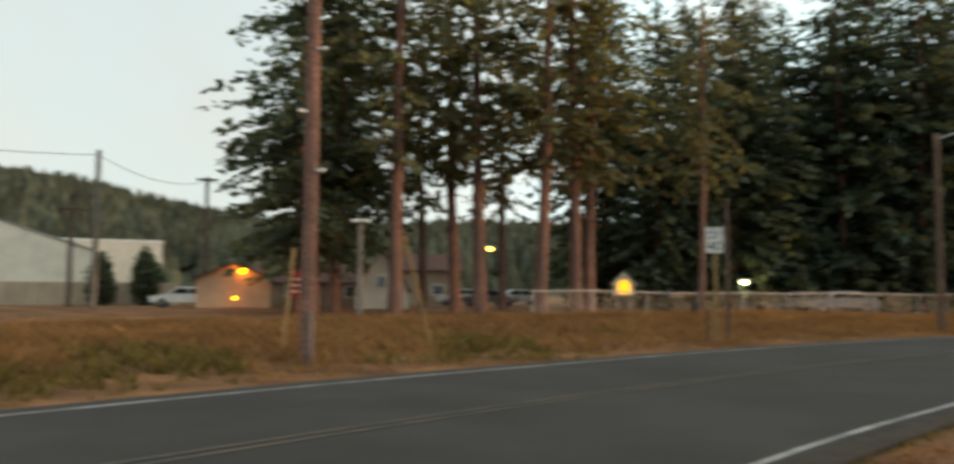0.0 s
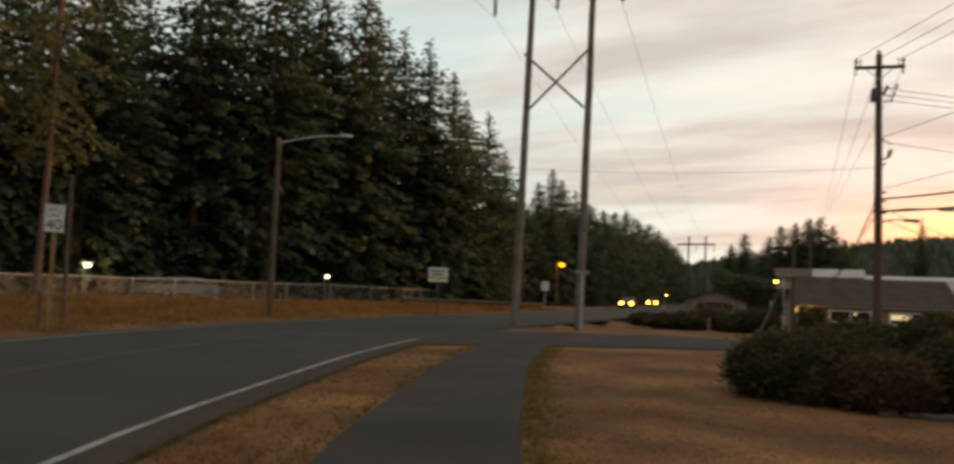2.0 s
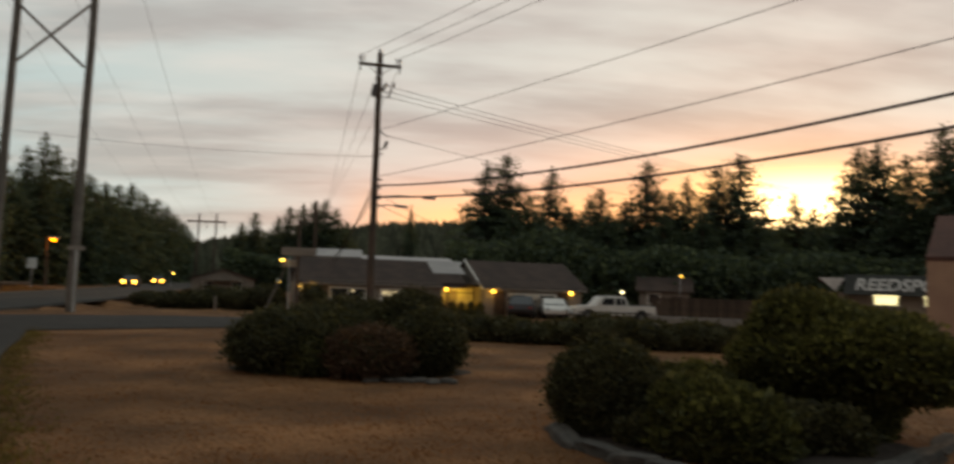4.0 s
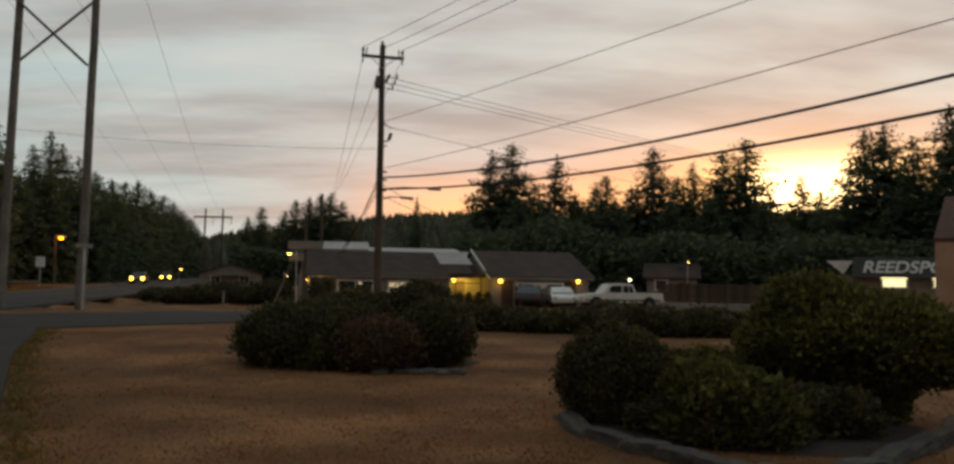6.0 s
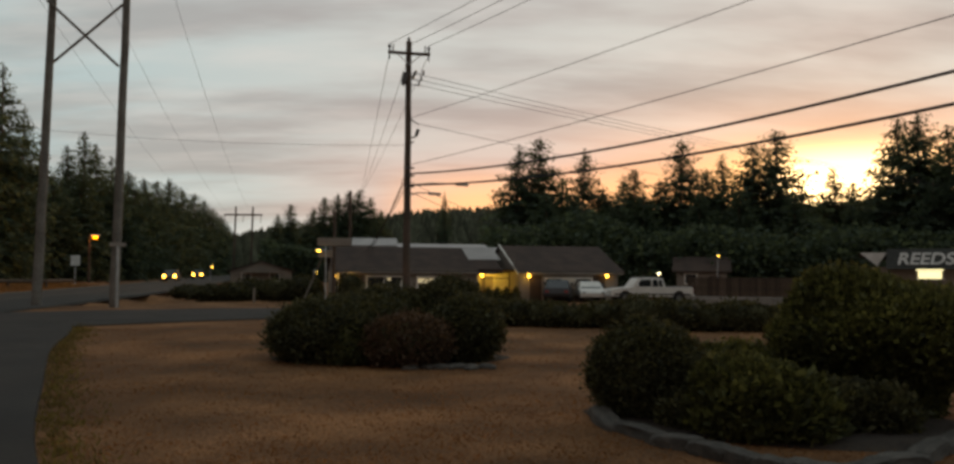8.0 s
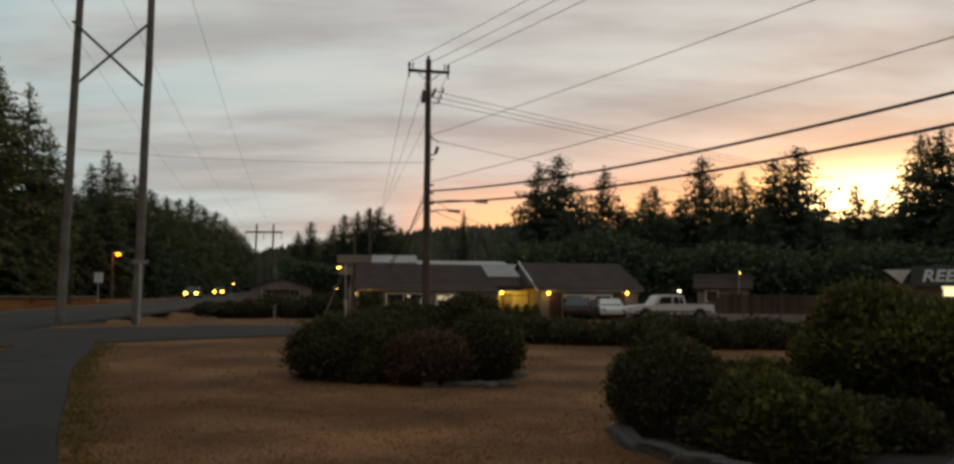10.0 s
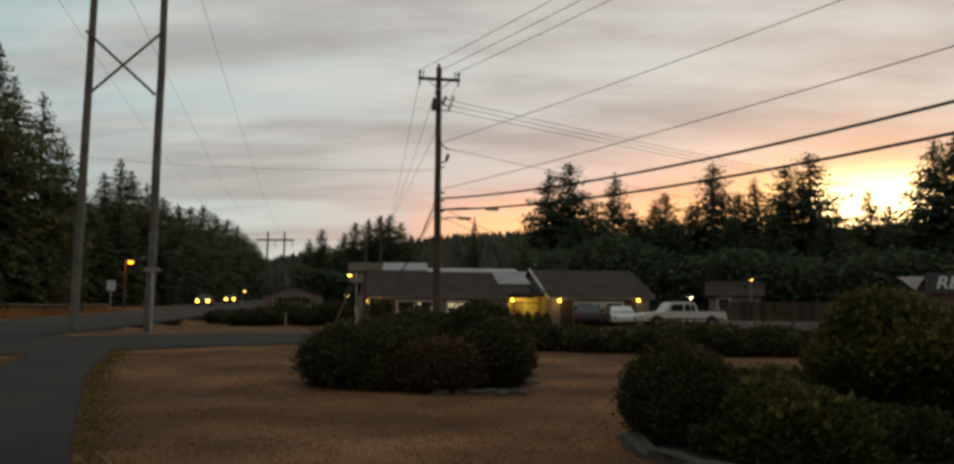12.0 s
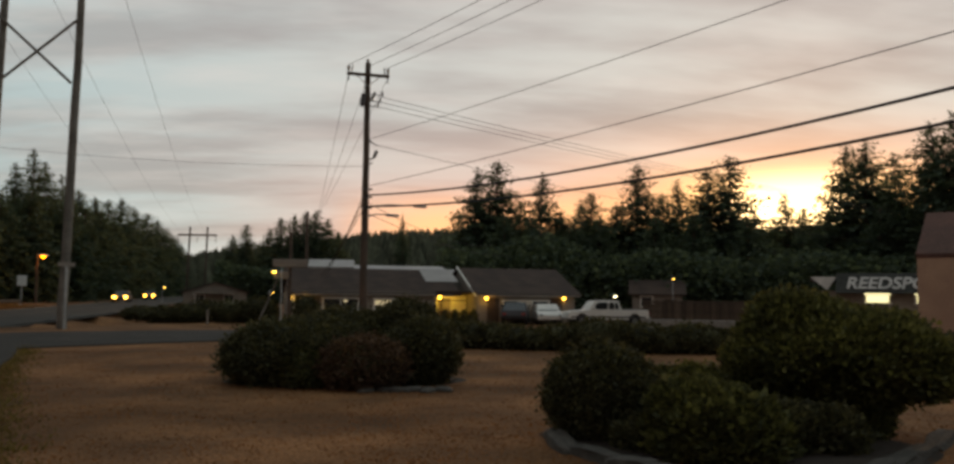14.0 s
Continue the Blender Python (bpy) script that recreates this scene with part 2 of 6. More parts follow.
def curve_points(pts, step=1.0):
    """A smooth line through the points (Catmull-Rom), sampled about every step metres."""
    P = [Vector(p) for p in pts]
    P = [2 * P[0] - P[1]] + P + [2 * P[-1] - P[-2]]
    out = []
    for i in range(1, len(P) - 2):
        n = max(2, int((P[i + 1] - P[i]).length / step))
        for k in range(n):
            t = k / n
            a, b, c, d = P[i - 1], P[i], P[i + 1], P[i + 2]
            out.append(0.5 * ((2 * b) + (c - a) * t + (2 * a - 5 * b + 4 * c - d) * t * t + (3 * b - a - 3 * c + d) * t ** 3))
    out.append(P[-2])
    return out


ROAD_LINE = curve_points(ROAD, 2.0)
ROAD_NP = np.array([tuple(p) for p in ROAD_LINE])
ROAD_DIR = np.gradient(ROAD_NP, axis=0)
ROAD_DIR /= np.linalg.norm(ROAD_DIR, axis=1)[:, None]


def road_side(x, y):
    """How far the place lies to the left (north-west) of the road's middle."""
    d = ROAD_NP - (x, y)
    i = int(np.argmin((d ** 2).sum(1)))
    v = -d[i]
    return -(v[0] * ROAD_DIR[i][1] - v[1] * ROAD_DIR[i][0])


def land(x, y):
    """The ground's height."""
    s = road_side(x, y)
    z = 0.0
    if s > 4.4:
        z += 0.32 * smoothstep(s, 5.0, 19.0)
        z += 0.10 * noise.noise((x * 0.25, y * 0.25, 3.0)) * smoothstep(s, 5.0, 9.0)
    elif s < -4.4:
        z -= 0.5 * smoothstep(x * 0.97 + y * 0.2, 27.0, 46.0)
        z += 0.035 * noise.noise((x * 0.3, y * 0.3, 0.0)) * smoothstep(-s, 5.5, 9.0)
    return z


def ribbon(name, line, offsets, lift, material, label, category, drop=0.0):
    """A strip along a line, from offset to offset across it, resting on the land."""
    verts, faces = [], []
    pts = [Vector((p[0], p[1])) for p in line]
    n = len(offsets)
    for i, p in enumerate(pts):
        d = (pts[min(i + 1, len(pts) - 1)] - pts[max(i - 1, 0)]).normalized()
        left = Vector((-d.y, d.x))
        for k, o in enumerate(offsets):
            q = p + left * o
            down = drop if k in (0, n - 1) and drop else 0.0
            verts.append((q.x, q.y, land(q.x, q.y) + lift - down))
    for i in range(len(pts) - 1):
        for k in range(n - 1):
            a = i * n + k
            faces.append((a, a + n, a + n + 1, a + 1))
    ob = mesh_ob(name, verts, [f[::-1] for f in faces], material)
    return tagged(ob, label, category, kind="structure")


# ground: rings about the standing place, fine near by, out to the horizon
radii = [0.0] + list(np.cumsum([0.5] * 16 + [0.8] * 20 + [1.2] * 30 + [3.0] * 20 + [10.0] * 12 + [60.0] * 10 + [300.0] * 9))
SPOKES = 200
gv, gf = [(0, 0, land(0, 0))], []
for r in radii[1:]:
    for k in range(SPOKES):
        a = 2 * math.pi * k / SPOKES
        x, y = r * math.cos(a), r * math.sin(a)
        under = 0.1 * smoothstep(r, 28, 60) if abs(road_side(x, y)) < 4.3 + r * 0.03 else 0.0
        gv.append((x, y, land(x, y) - under))
for k in range(SPOKES):
    gf.append((0, 1 + k, 1 + (k + 1) % SPOKES))
for j in range(len(radii) - 2):
    for k in range(SPOKES):
        a, b = 1 + j * SPOKES + k, 1 + j * SPOKES + (k + 1) % SPOKES
        gf.append((a, a + SPOKES, b + SPOKES, b))
ground = mesh_ob("ground", gv, gf, M["lawn"], smooth=True)
tagged(ground, "dry brown mown grass, flat open ground", "ground", kind="structure")

side_line = curve_points(SIDE, 1.0)
ribbon("road", ROAD_LINE, (-4.25, -4.2, -2, 0, 2, 4.2, 4.25), 0.045, M["asphalt"], "two-lane grey asphalt highway curving away", "road", drop=0.12)
ribbon("side_road", side_line, (-4.05, -4.0, -2, 0, 2, 4.0, 4.05), 0.038, M["path"], "dark asphalt side street branching off the highway", "road", drop=0.1)
path_line = curve_points(PATH, 0.6)
ribbon("pavement", path_line, (-0.92, -0.88, 0, 0.88, 0.92), 0.05, M["path"], "narrow dark asphalt footpath with grassy edges", "path", drop=0.12)
near_white = [p for p in ROAD_LINE if p.x < 11.5]
line_1 = ribbon("road_edge_line", near_white, (-3.93, -3.83), 0.053, M["paint_white"], "worn white painted edge line on asphalt", "road marking")
line_2 = ribbon("road_edge_line", [p for p in ROAD_LINE if p.x < 120], (3.59, 3.71), 0.052, M["paint_white"], "worn white painted edge line on asphalt", "road marking")
ribbon("road_shoulder", near_white, (-4.42, -4.4, -4.02, -4.0), 0.051, M["soil"], "dark crumbling shoulder between edge line and grass", "road shoulder", drop=0.1)
for o in (-0.16, 0.06):
    ribbon("centre_line", [p for p in ROAD_LINE if p.x < 120], (o, o + 0.1), 0.052, M["paint_yellow"], "faded yellow painted centre line on asphalt", "road marking")


# ---- trees ----
RNG = np.random.default_rng(7)


def fronds(P, D, size, rng, droop=0.25, wide=0.42):
    """Ragged needle sprays: at each place P, along D, two small triangles."""
    n = len(P)
    D = D / np.linalg.norm(D, axis=1)[:, None]
    size = np.broadcast_to(size, n)
    S = np.cross(D, rng.normal(size=(n, 3)) * 0.5 + (0, 0, 1.0))
    S /= np.linalg.norm(S, axis=1)[:, None]
    L = (size * rng.uniform(0.6, 1.4, n))[:, None]
    down = np.zeros((n, 3))
    down[:, 2] = -droop
    tip = P + D * L + down * L
    a = P + S * L * wide + D * L * 0.35 + down * L * rng.uniform(0.2, 1.2, n)[:, None]
    b = P - S * L * wide + D * L * 0.35 + down * L * rng.uniform(0.2, 1.2, n)[:, None]
    V = np.stack([P, a, tip, b], 1).reshape(-1, 3)
    base = np.arange(n)[:, None] * 4
    F = np.concatenate([base + (0, 1, 2), base + (0, 2, 3)])
    return V, F


def raw_mesh(name, V, F, material):
    me = bpy.data.meshes.new(name)
    me.vertices.add(len(V))
    me.vertices.foreach_set("co", np.asarray(V, np.float32).ravel())
    me.loops.add(F.size)
    me.loops.foreach_set("vertex_index", F.astype(np.int32).ravel())
    me.polygons.add(len(F))
    me.polygons.foreach_set("loop_start", np.arange(len(F), dtype=np.int32) * 3)
    me.materials.append(material)
    me.update(calc_edges=True)
    me.validate()
    return me


def limb_mesh(name, rings, sides, material):
    """A tapered stem through rings of (centre, radius)."""
    V, F = [], []
    for i, (c, r) in enumerate(rings):
        for k in range(sides):
            a = 2 * math.pi * k / sides
            w = r * (1 + 0.12 * math.sin(3 * a + i))
            V.append((c[0] + w * math.cos(a), c[1] + w * math.sin(a), c[2]))
    for i in range(len(rings) - 1):
        for k in range(sides):
            a, b = i * sides + k, i * sides + (k + 1) % sides
            F.append((a, b, b + sides, a + sides))
    return V, F


def conifer(name, height, base, spread, material, seed, girth=0.4, clump=0.6, gap=0.42, per=6, step=0.62, thin=0.0, top=0.5, heart=4, dome=0.0):
    """A fir: a tapered leaning trunk and whorls of drooping boughs set with needle sprays. base: where the boughs begin; top: how fast the tip widens."""
    rng = np.random.default_rng(seed)
    root = new(name)
    lean = rng.normal(0, 0.012, 2)
    bend = rng.normal(0, 0.25, 2)

    def axis(z):
        u = z / height
        return np.array((lean[0] * z + bend[0] * math.sin(u * 3), lean[1] * z + bend[1] * math.sin(u * 3), z))

    rings = [(axis(z), girth * (1.25 if z < 0.2 else 1.0) * (1 - z / height) ** 0.8 + 0.02) for z in np.linspace(-0.3, height * 0.985, 16)]
    V, F = limb_mesh("trunk", rings, 10, M["bark"])
    # bare limbs and stubs low on the trunk
    for _ in range(14):
        z = rng.uniform(base * 0.45, min(base + 4, height * 0.7))
        a = rng.uniform(0, 2 * math.pi)
        ln = rng.uniform(0.6, 2.4)
        c0 = axis(z)
        out = np.array((math.cos(a), math.sin(a), rng.uniform(-0.25, 0.2)))
        side_ = np.array((-math.sin(a), math.cos(a), 0)) * 0.04
        i0 = len(V)
        V += [tuple(c0 + side_), tuple(c0 - side_), tuple(c0 + (0, 0, 0.07)), tuple(c0 + out * ln)]
        F += [(i0, i0 + 1, i0 + 3), (i0 + 1, i0 + 2, i0 + 3), (i0 + 2, i0, i0 + 3)]
    mesh_ob("trunk", V, F, M["bark"], root, smooth=True)
    P, D, Z = [], [], []
    z = base
    while z < height * 0.99:
        u = (z - base) / (height - base)
        prof = min(spread * (1 - 0.2 * u), top * (height - z)) * min(1.0, 0.6 + u * 3.0) + 0.05
        if dome:
            prof = spread * (1 - u ** dome) ** 0.85 * min(1.0, 0.7 + u * 2.0) * (1 + 0.12 * math.sin(z * 2.3 + seed)) + 0.12
        for k in range(max(4, int(per * (1 - 0.25 * u)))):
            if rng.random() < thin + 0.22 * u:
                continue
            a = rng.uniform(0, 2 * math.pi)
            ln = prof * rng.uniform(0.55, 1.15)
            rise = 0.55 * u - 0.22 + rng.normal(0, 0.1)
            c0 = axis(z + rng.uniform(-0.55, 0.45))
            m = max(2, int(ln / gap))
            for s in np.linspace(0.12, 1.0, m):
                p = c0 + np.array((math.cos(a) * ln * s, math.sin(a) * ln * s, rise * ln * s - 0.16 * ln * s * s))
                for _ in range(2):
                    w = a + rng.normal(0, 0.75)
                    P.append(p + rng.normal(0, 0.10, 3))
                    D.append((math.cos(w), math.sin(w), rng.normal(-0.1, 0.3)))
                    Z.append(1.0)
        for _ in range(int(heart * (1.25 - u))):
            w = rng.uniform(0, 2 * math.pi)
            rr = prof * rng.uniform(0.05, 0.62)
            P.append(axis(z) + np.array((math.cos(w) * rr, math.sin(w) * rr, rng.normal(-0.2, 0.25))))
            D.append((math.cos(w), math.sin(w), rng.normal(-0.2, 0.3)))
            Z.append(1.25)
        z += step * rng.uniform(0.7, 1.3) * (1 - 0.45 * u)
    P = np.array(P)
    V, F = fronds(P, np.array(D), clump * np.array(Z) * np.clip(1.25 - 0.75 * P[:, 2] / height, 0.46, 1.0), rng)
    crown = new("crown", raw_mesh("crown", V, F, material))
    crown.parent = root
    return root


def plant(src, place, turn, scale, label, category, group="", wide=1.0):
    ob = copy_thing(src, pose(*place, 0, 0, turn) @ Matrix.Diagonal((scale * wide, scale * wide, scale, 1)))
    return tagged(ob, label, category, group)


# patterns, copied to their places below
firs_tall = [conifer("fir_tree", 27, 8.2, 5.0, M["needle_olive"], 10 + i, 0.31, 0.46, gap=0.27, per=9, thin=0.32, top=0.46, heart=2, step=0.8) for i in range(3)]
firs_mid = [conifer("fir_tree", 26, 4.0, 5.4, M["needle"], 50 + i, 0.34, 0.52, gap=0.25, per=10, top=0.48, heart=4, thin=0.2, step=0.7) for i in range(2)]
firs_full = [conifer("fir_tree", 26, 1.2, 5.4, M["needle"], 20 + i, 0.34, 0.50, gap=0.24, per=12, top=0.44, heart=15, thin=0.10, step=0.64) for i in range(3)]
firs_small = [conifer("fir_tree", 15, 0.6, 3.6, M["needle"], 30 + i, 0.22, 0.36, gap=0.19, per=12, step=0.33, top=0.52, heart=14) for i in range(3)]
firs_broad = [conifer("fir_tree", 15, 0.6, 4.3, M["needle"], 70 + i, 0.24, 0.38, gap=0.20, per=13, step=0.34, heart=26, dome=1.7) for i in range(3)]


def set_tree(kind, az, d, top_el, label, category="tree", group="", height=None, sink=0.0, wide=1.0):
    """Stand a tree at a bearing and distance with its tip at an elevation."""
    src = kind[int(RNG.integers(len(kind)))]
    p = spot(az, d)
    p.z = land(p.x, p.y) - sink
    full = max(v.co.z for v in src.children[1].data.vertices)
    h = height or (1.5 + d * math.tan(radians(top_el)) - p.z)
    return plant(src, p, float(RNG.uniform(0, 360)), h / full, label, category, group, wide)


TALL = "tall fir with bare reddish trunk and dark olive crown"
for az, d, h in ((15.6, 47, 25), (11.5, 42, 27), (7.5, 47, 26), (5.8, 44, 28), (1.8, 43, 27), (-0.6, 45, 28), (-1.4, 48, 26), (4.3, 58, 24), (9.6, 60, 25)):
    set_tree(firs_tall, az, d, 0, TALL, group="firs behind the fence", height=h)
set_tree(firs_tall, -8.7, 46, 0, "slim fir with a thin pale leaning trunk", group="firs behind the fence", height=24, wide=0.6)
for az, d, h in ((17.0, 44, 25), (18.0, 55, 22), (15.5, 60, 26)):
    set_tree(firs_mid, az, d, 0, "tall dark fir with drooping boughs beside the road", group="firs behind the fence", height=h)
FULL = "tall dark green fir in a dense stand"
for az, d, el in ((-3, 66, 21), (-6.0, 60, 19), (-8, 72, 20), (-10.5, 62, 21), (-12.5, 75, 19.5), (-14, 66, 18), (-16, 78, 15.5), (-17.5, 66, 21.5), (-19.5, 72, 22), (-21.5, 68, 21),
                  (-23.5, 72, 20.5), (-25.5, 75, 20.3), (-27.6, 73, 20.2), (-29.0, 82, 18.0), (-30.4, 80, 17.0), (-32.1, 80, 16.4), (-33.6, 82, 14.4), (-35.0, 86, 12.6), (-36.4, 88, 11.9), (-37.8, 96, 9.4), (-11, 90, 16), (-18, 92, 16), (-24, 94, 16), (-28, 98, 14), (-32, 100, 12.5)):
    set_tree(firs_full, az, d, el, FULL, group="dense firs behind the fence")
ALONG = "dark fir in the row along the highway"
for az, d, el in ((-38.6, 112, 6.8), (-39.7, 118, 7.4), (-40.6, 120, 8.3), (-41.3, 124, 7.6), (-42.3, 135, 6.9), (-43.3, 150, 6.0), (-44.2, 165, 5.6), (-45.1, 170, 5.5), (-45.9, 185, 5.6), (-46.6, 200, 5.0), (-47.3, 220, 4.8), (-47.9, 240, 4.4), (-48.5, 270, 3.9), (-49.0, 310, 3.4), (-49.4, 350, 2.8), (-38.0, 125, 5.8), (-40, 140, 6.0), (-42, 155, 5.4), (-39.2, 104, 5.6), (-40.9, 108, 6.0), (-42.8, 120, 5.4), (-43.8, 135, 5.0), (-44.7, 150, 4.6), (-45.5, 165, 4.2), (-46.2, 185, 3.9), (-47.0, 215, 3.4), (-47.6, 240, 3.1), (-48.2, 280, 2.7), (-48.8, 330, 2.3), (-49.3, 420, 2.1), (-36.8, 100, 8.0), (-37.4, 118, 6.4)):
    set_tree(firs_full if el > 6.5 else firs_broad, az, d, el, ALONG, group="row of firs along the highway", wide=1.25)
BEHIND = "dark fir standing behind the low building"
for az, d, el in ((-52.6, 175, 3.6), (-53.4, 170, 4.3), (-54.9, 165, 4.1), (-55.6, 160, 4.8), (-56.4, 158, 5.0), (-57.2, 158, 5.2), (-57.9, 160, 5.3), (-58.6, 162, 4.8), (-59.3, 165, 4.0)):
    set_tree(firs_broad, az, d, el, "dark rounded fir across the highway", group="trees across the highway")
SPIRES = ((-68.5, 95, 8.3), (-71.4, 100, 6.2), (-72.9, 96, 8.0), (-75.5, 98, 6.3), (-78.0, 95, 6.0), (-82.0, 99, 7.4), (-86.9, 97, 5.6), (-88.6, 105, 6.5), (-89.7, 104, 5.6), (-92.3, 92, 9.3), (-98.2, 86, 10.9), (-100.5, 90, 11))
DOMES = ((-69.9, 97, 8.8), (-74.3, 96, 5.6), (-76.3, 95, 6.7), (-79.3, 95, 8.5), (-81.0, 97, 6.6), (-83.9, 95, 8.2), (-85.3, 96, 8.9), (-93.5, 90, 9.4), (-95.0, 94, 8.6), (-97.0, 88, 10.2), (-70.5, 88, 5.2), (-72.4, 86, 5.0), (-75.2, 86, 4.8), (-77.0, 86, 5.2), (-80.5, 86, 5.1),
         (-83.0, 86, 5.3), (-86.2, 86, 5.0), (-89.5, 88, 4.2), (-91.2, 88, 5.0), (-94.2, 85, 5.6), (-96.5, 84, 6.0), (-99, 84, 6.5))
for kind, places, wide in ((firs_small, SPIRES, 1.15), (firs_broad, DOMES, 1.2)):
    for az, d, el in places:
        set_tree(kind, az, d, el, BEHIND, group="firs behind the buildings", wide=wide)
set_tree(firs_small, -63.6, 290, 5.2, "lone slim fir standing out above the far ridge", group="firs behind the buildings", wide=0.5)
for src in firs_tall + firs_mid + firs_full + firs_small + firs_broad:
    for o in (*src.children, src):
        bpy.data.objects.remove(o)


# ---- far hills under woods ----
def hill(name, ridge, d, depth, label):
    """A long hill: ridge gives bearing and elevation of its skyline; small firs stand all over it in the same mesh."""
    az0, az1 = ridge[0][0], ridge[-1][0]
    n = 110
    V, F = [], []
    rows_ = 9
    azs = np.linspace(az0, az1, n)
    order = np.argsort([r[0] for r in ridge])
    els = np.interp(azs, [ridge[i][0] for i in order], [ridge[i][1] for i in order])
    for i in range(n):
        crest = d * (math.tan(radians(els[i])) - 0.026)
        for k in range(rows_):
            u = k / (rows_ - 1)
            q = spot(azs[i], d - depth * (1 - u))
            V.append((q.x, q.y, -1 + (crest + 1) * math.sin(u * math.pi / 2) + 2.5 * noise.noise((q.x * 0.02, q.y * 0.02, 0))))
    for i in range(n - 1):
        for k in range(rows_ - 1):
            a = i * rows_ + k
            F.append((a, a + 1, a + rows_ + 1, a + rows_))
    ob = mesh_ob(name, V, F, M["woods"], smooth=True)
    tagged(ob, label, "hill", kind="structure")
    rng = np.random.default_rng(len(name) + n)
    m = 9000
    ii, kk = rng.uniform(0, n - 1.001, m), rng.uniform(0, 1, m) ** 0.6 * (rows_ - 1.001)
    i0, k0 = ii.astype(int), kk.astype(int)
    VV = np.array(V).reshape(n, rows_, 3)
    fi, fk = (ii - i0)[:, None], (kk - k0)[:, None]
    B = VV[i0, k0] * (1 - fi) * (1 - fk) + VV[i0 + 1, k0] * fi * (1 - fk) + VV[i0, k0 + 1] * (1 - fi) * fk + VV[i0 + 1, k0 + 1] * fi * fk
    H = d / 420 * rng.uniform(6, 11.5, m)
    W = H * rng.uniform(0.2, 0.34, m)
    sides = 5
    verts = [B + np.stack([0 * H, 0 * H, H], 1)]
    turn0 = rng.uniform(0, 6, m)
    for k in range(sides):
        a = turn0 + 2 * math.pi * k / sides
        w = W * rng.uniform(0.7, 1.3, m)
        verts.append(B + np.stack([w * np.cos(a), w * np.sin(a), H * rng.uniform(-0.1, 0.25, m)], 1))
    VT = np.stack(verts, 1).reshape(-1, 3)
    base_ = np.arange(m)[:, None] * (sides + 1)
    FT = np.concatenate([base_ + (0, 1 + k, 1 + (k + 1) % sides) for k in range(sides)])
    w_ob = new("far_woods", raw_mesh("far_woods", VT, FT, M["woods"]))
    tagged(w_ob, "distant dark conifer woods covering the hillside", "woods", kind="stuff")


hill("hill_west", [(46, 8.0), (38, 7.6), (33.5, 7.2), (30, 6.4), (28.7, 6.0), (25, 5.5), (21, 5.0), (16, 4.6), (8, 4.9), (0, 4.6), (-8, 4.3), (-20, 4.0), (-34, 3.6), (-44, 3.0), (-48, 2.2)], 430, 210, "long wooded hill behind the white warehouse")
hill("hill_east", [(-46, 2.0), (-50, 2.2), (-52, 2.6), (-54, 2.9), (-58, 3.5), (-62, 4.0), (-66, 4.2), (-70, 4.3), (-76, 4.2), (-84, 4.0), (-90, 4.4), (-97, 5.0), (-106, 5.2)], 520, 260, "long wooded ridge under the sunset")


def thicket(name, rows_, low, high, count, size, material, label, seed):
    """A band of tangled undergrowth between two bearings, row by row."""
    rng = np.random.default_rng(seed)
    P = []
    for az0, az1, d0, d1 in rows_:
        for _ in range(count):
            u = rng.random()
            q = spot(az0 + (az1 - az0) * u, d0 + (d1 - d0) * u + rng.normal(0, 2.0))
            top_ = high * (0.65 + 0.5 * noise.noise((q.x * 0.12, q.y * 0.12, seed)))
            P.append((q.x, q.y, land(q.x, q.y) + low + (top_ - low) * rng.random() ** 0.8))
    P = np.array(P)
    V, F = fronds(P, rng.normal(size=P.shape) + (0, 0, 0.5), size, rng, 0.15, 0.5)
    o = new(name, raw_mesh(name, V, F, material))
    return tagged(o, label, "undergrowth", kind="stuff")


thicket("undergrowth", [(-2, -38, 74, 100), (0, -40, 90, 118), (-38, -48, 105, 300)], 0.0, 6.5, 12000, 0.75, M["needle"], "dark tangled undergrowth below the firs", 2)
thicket("undergrowth", [(-66, -102, 82, 82), (-66, -102, 88, 86), (-51.5, -60, 150, 150)], 0.0, 8.6, 20000, 0.42, M["needle"], "dark tangled undergrowth behind the buildings", 3)


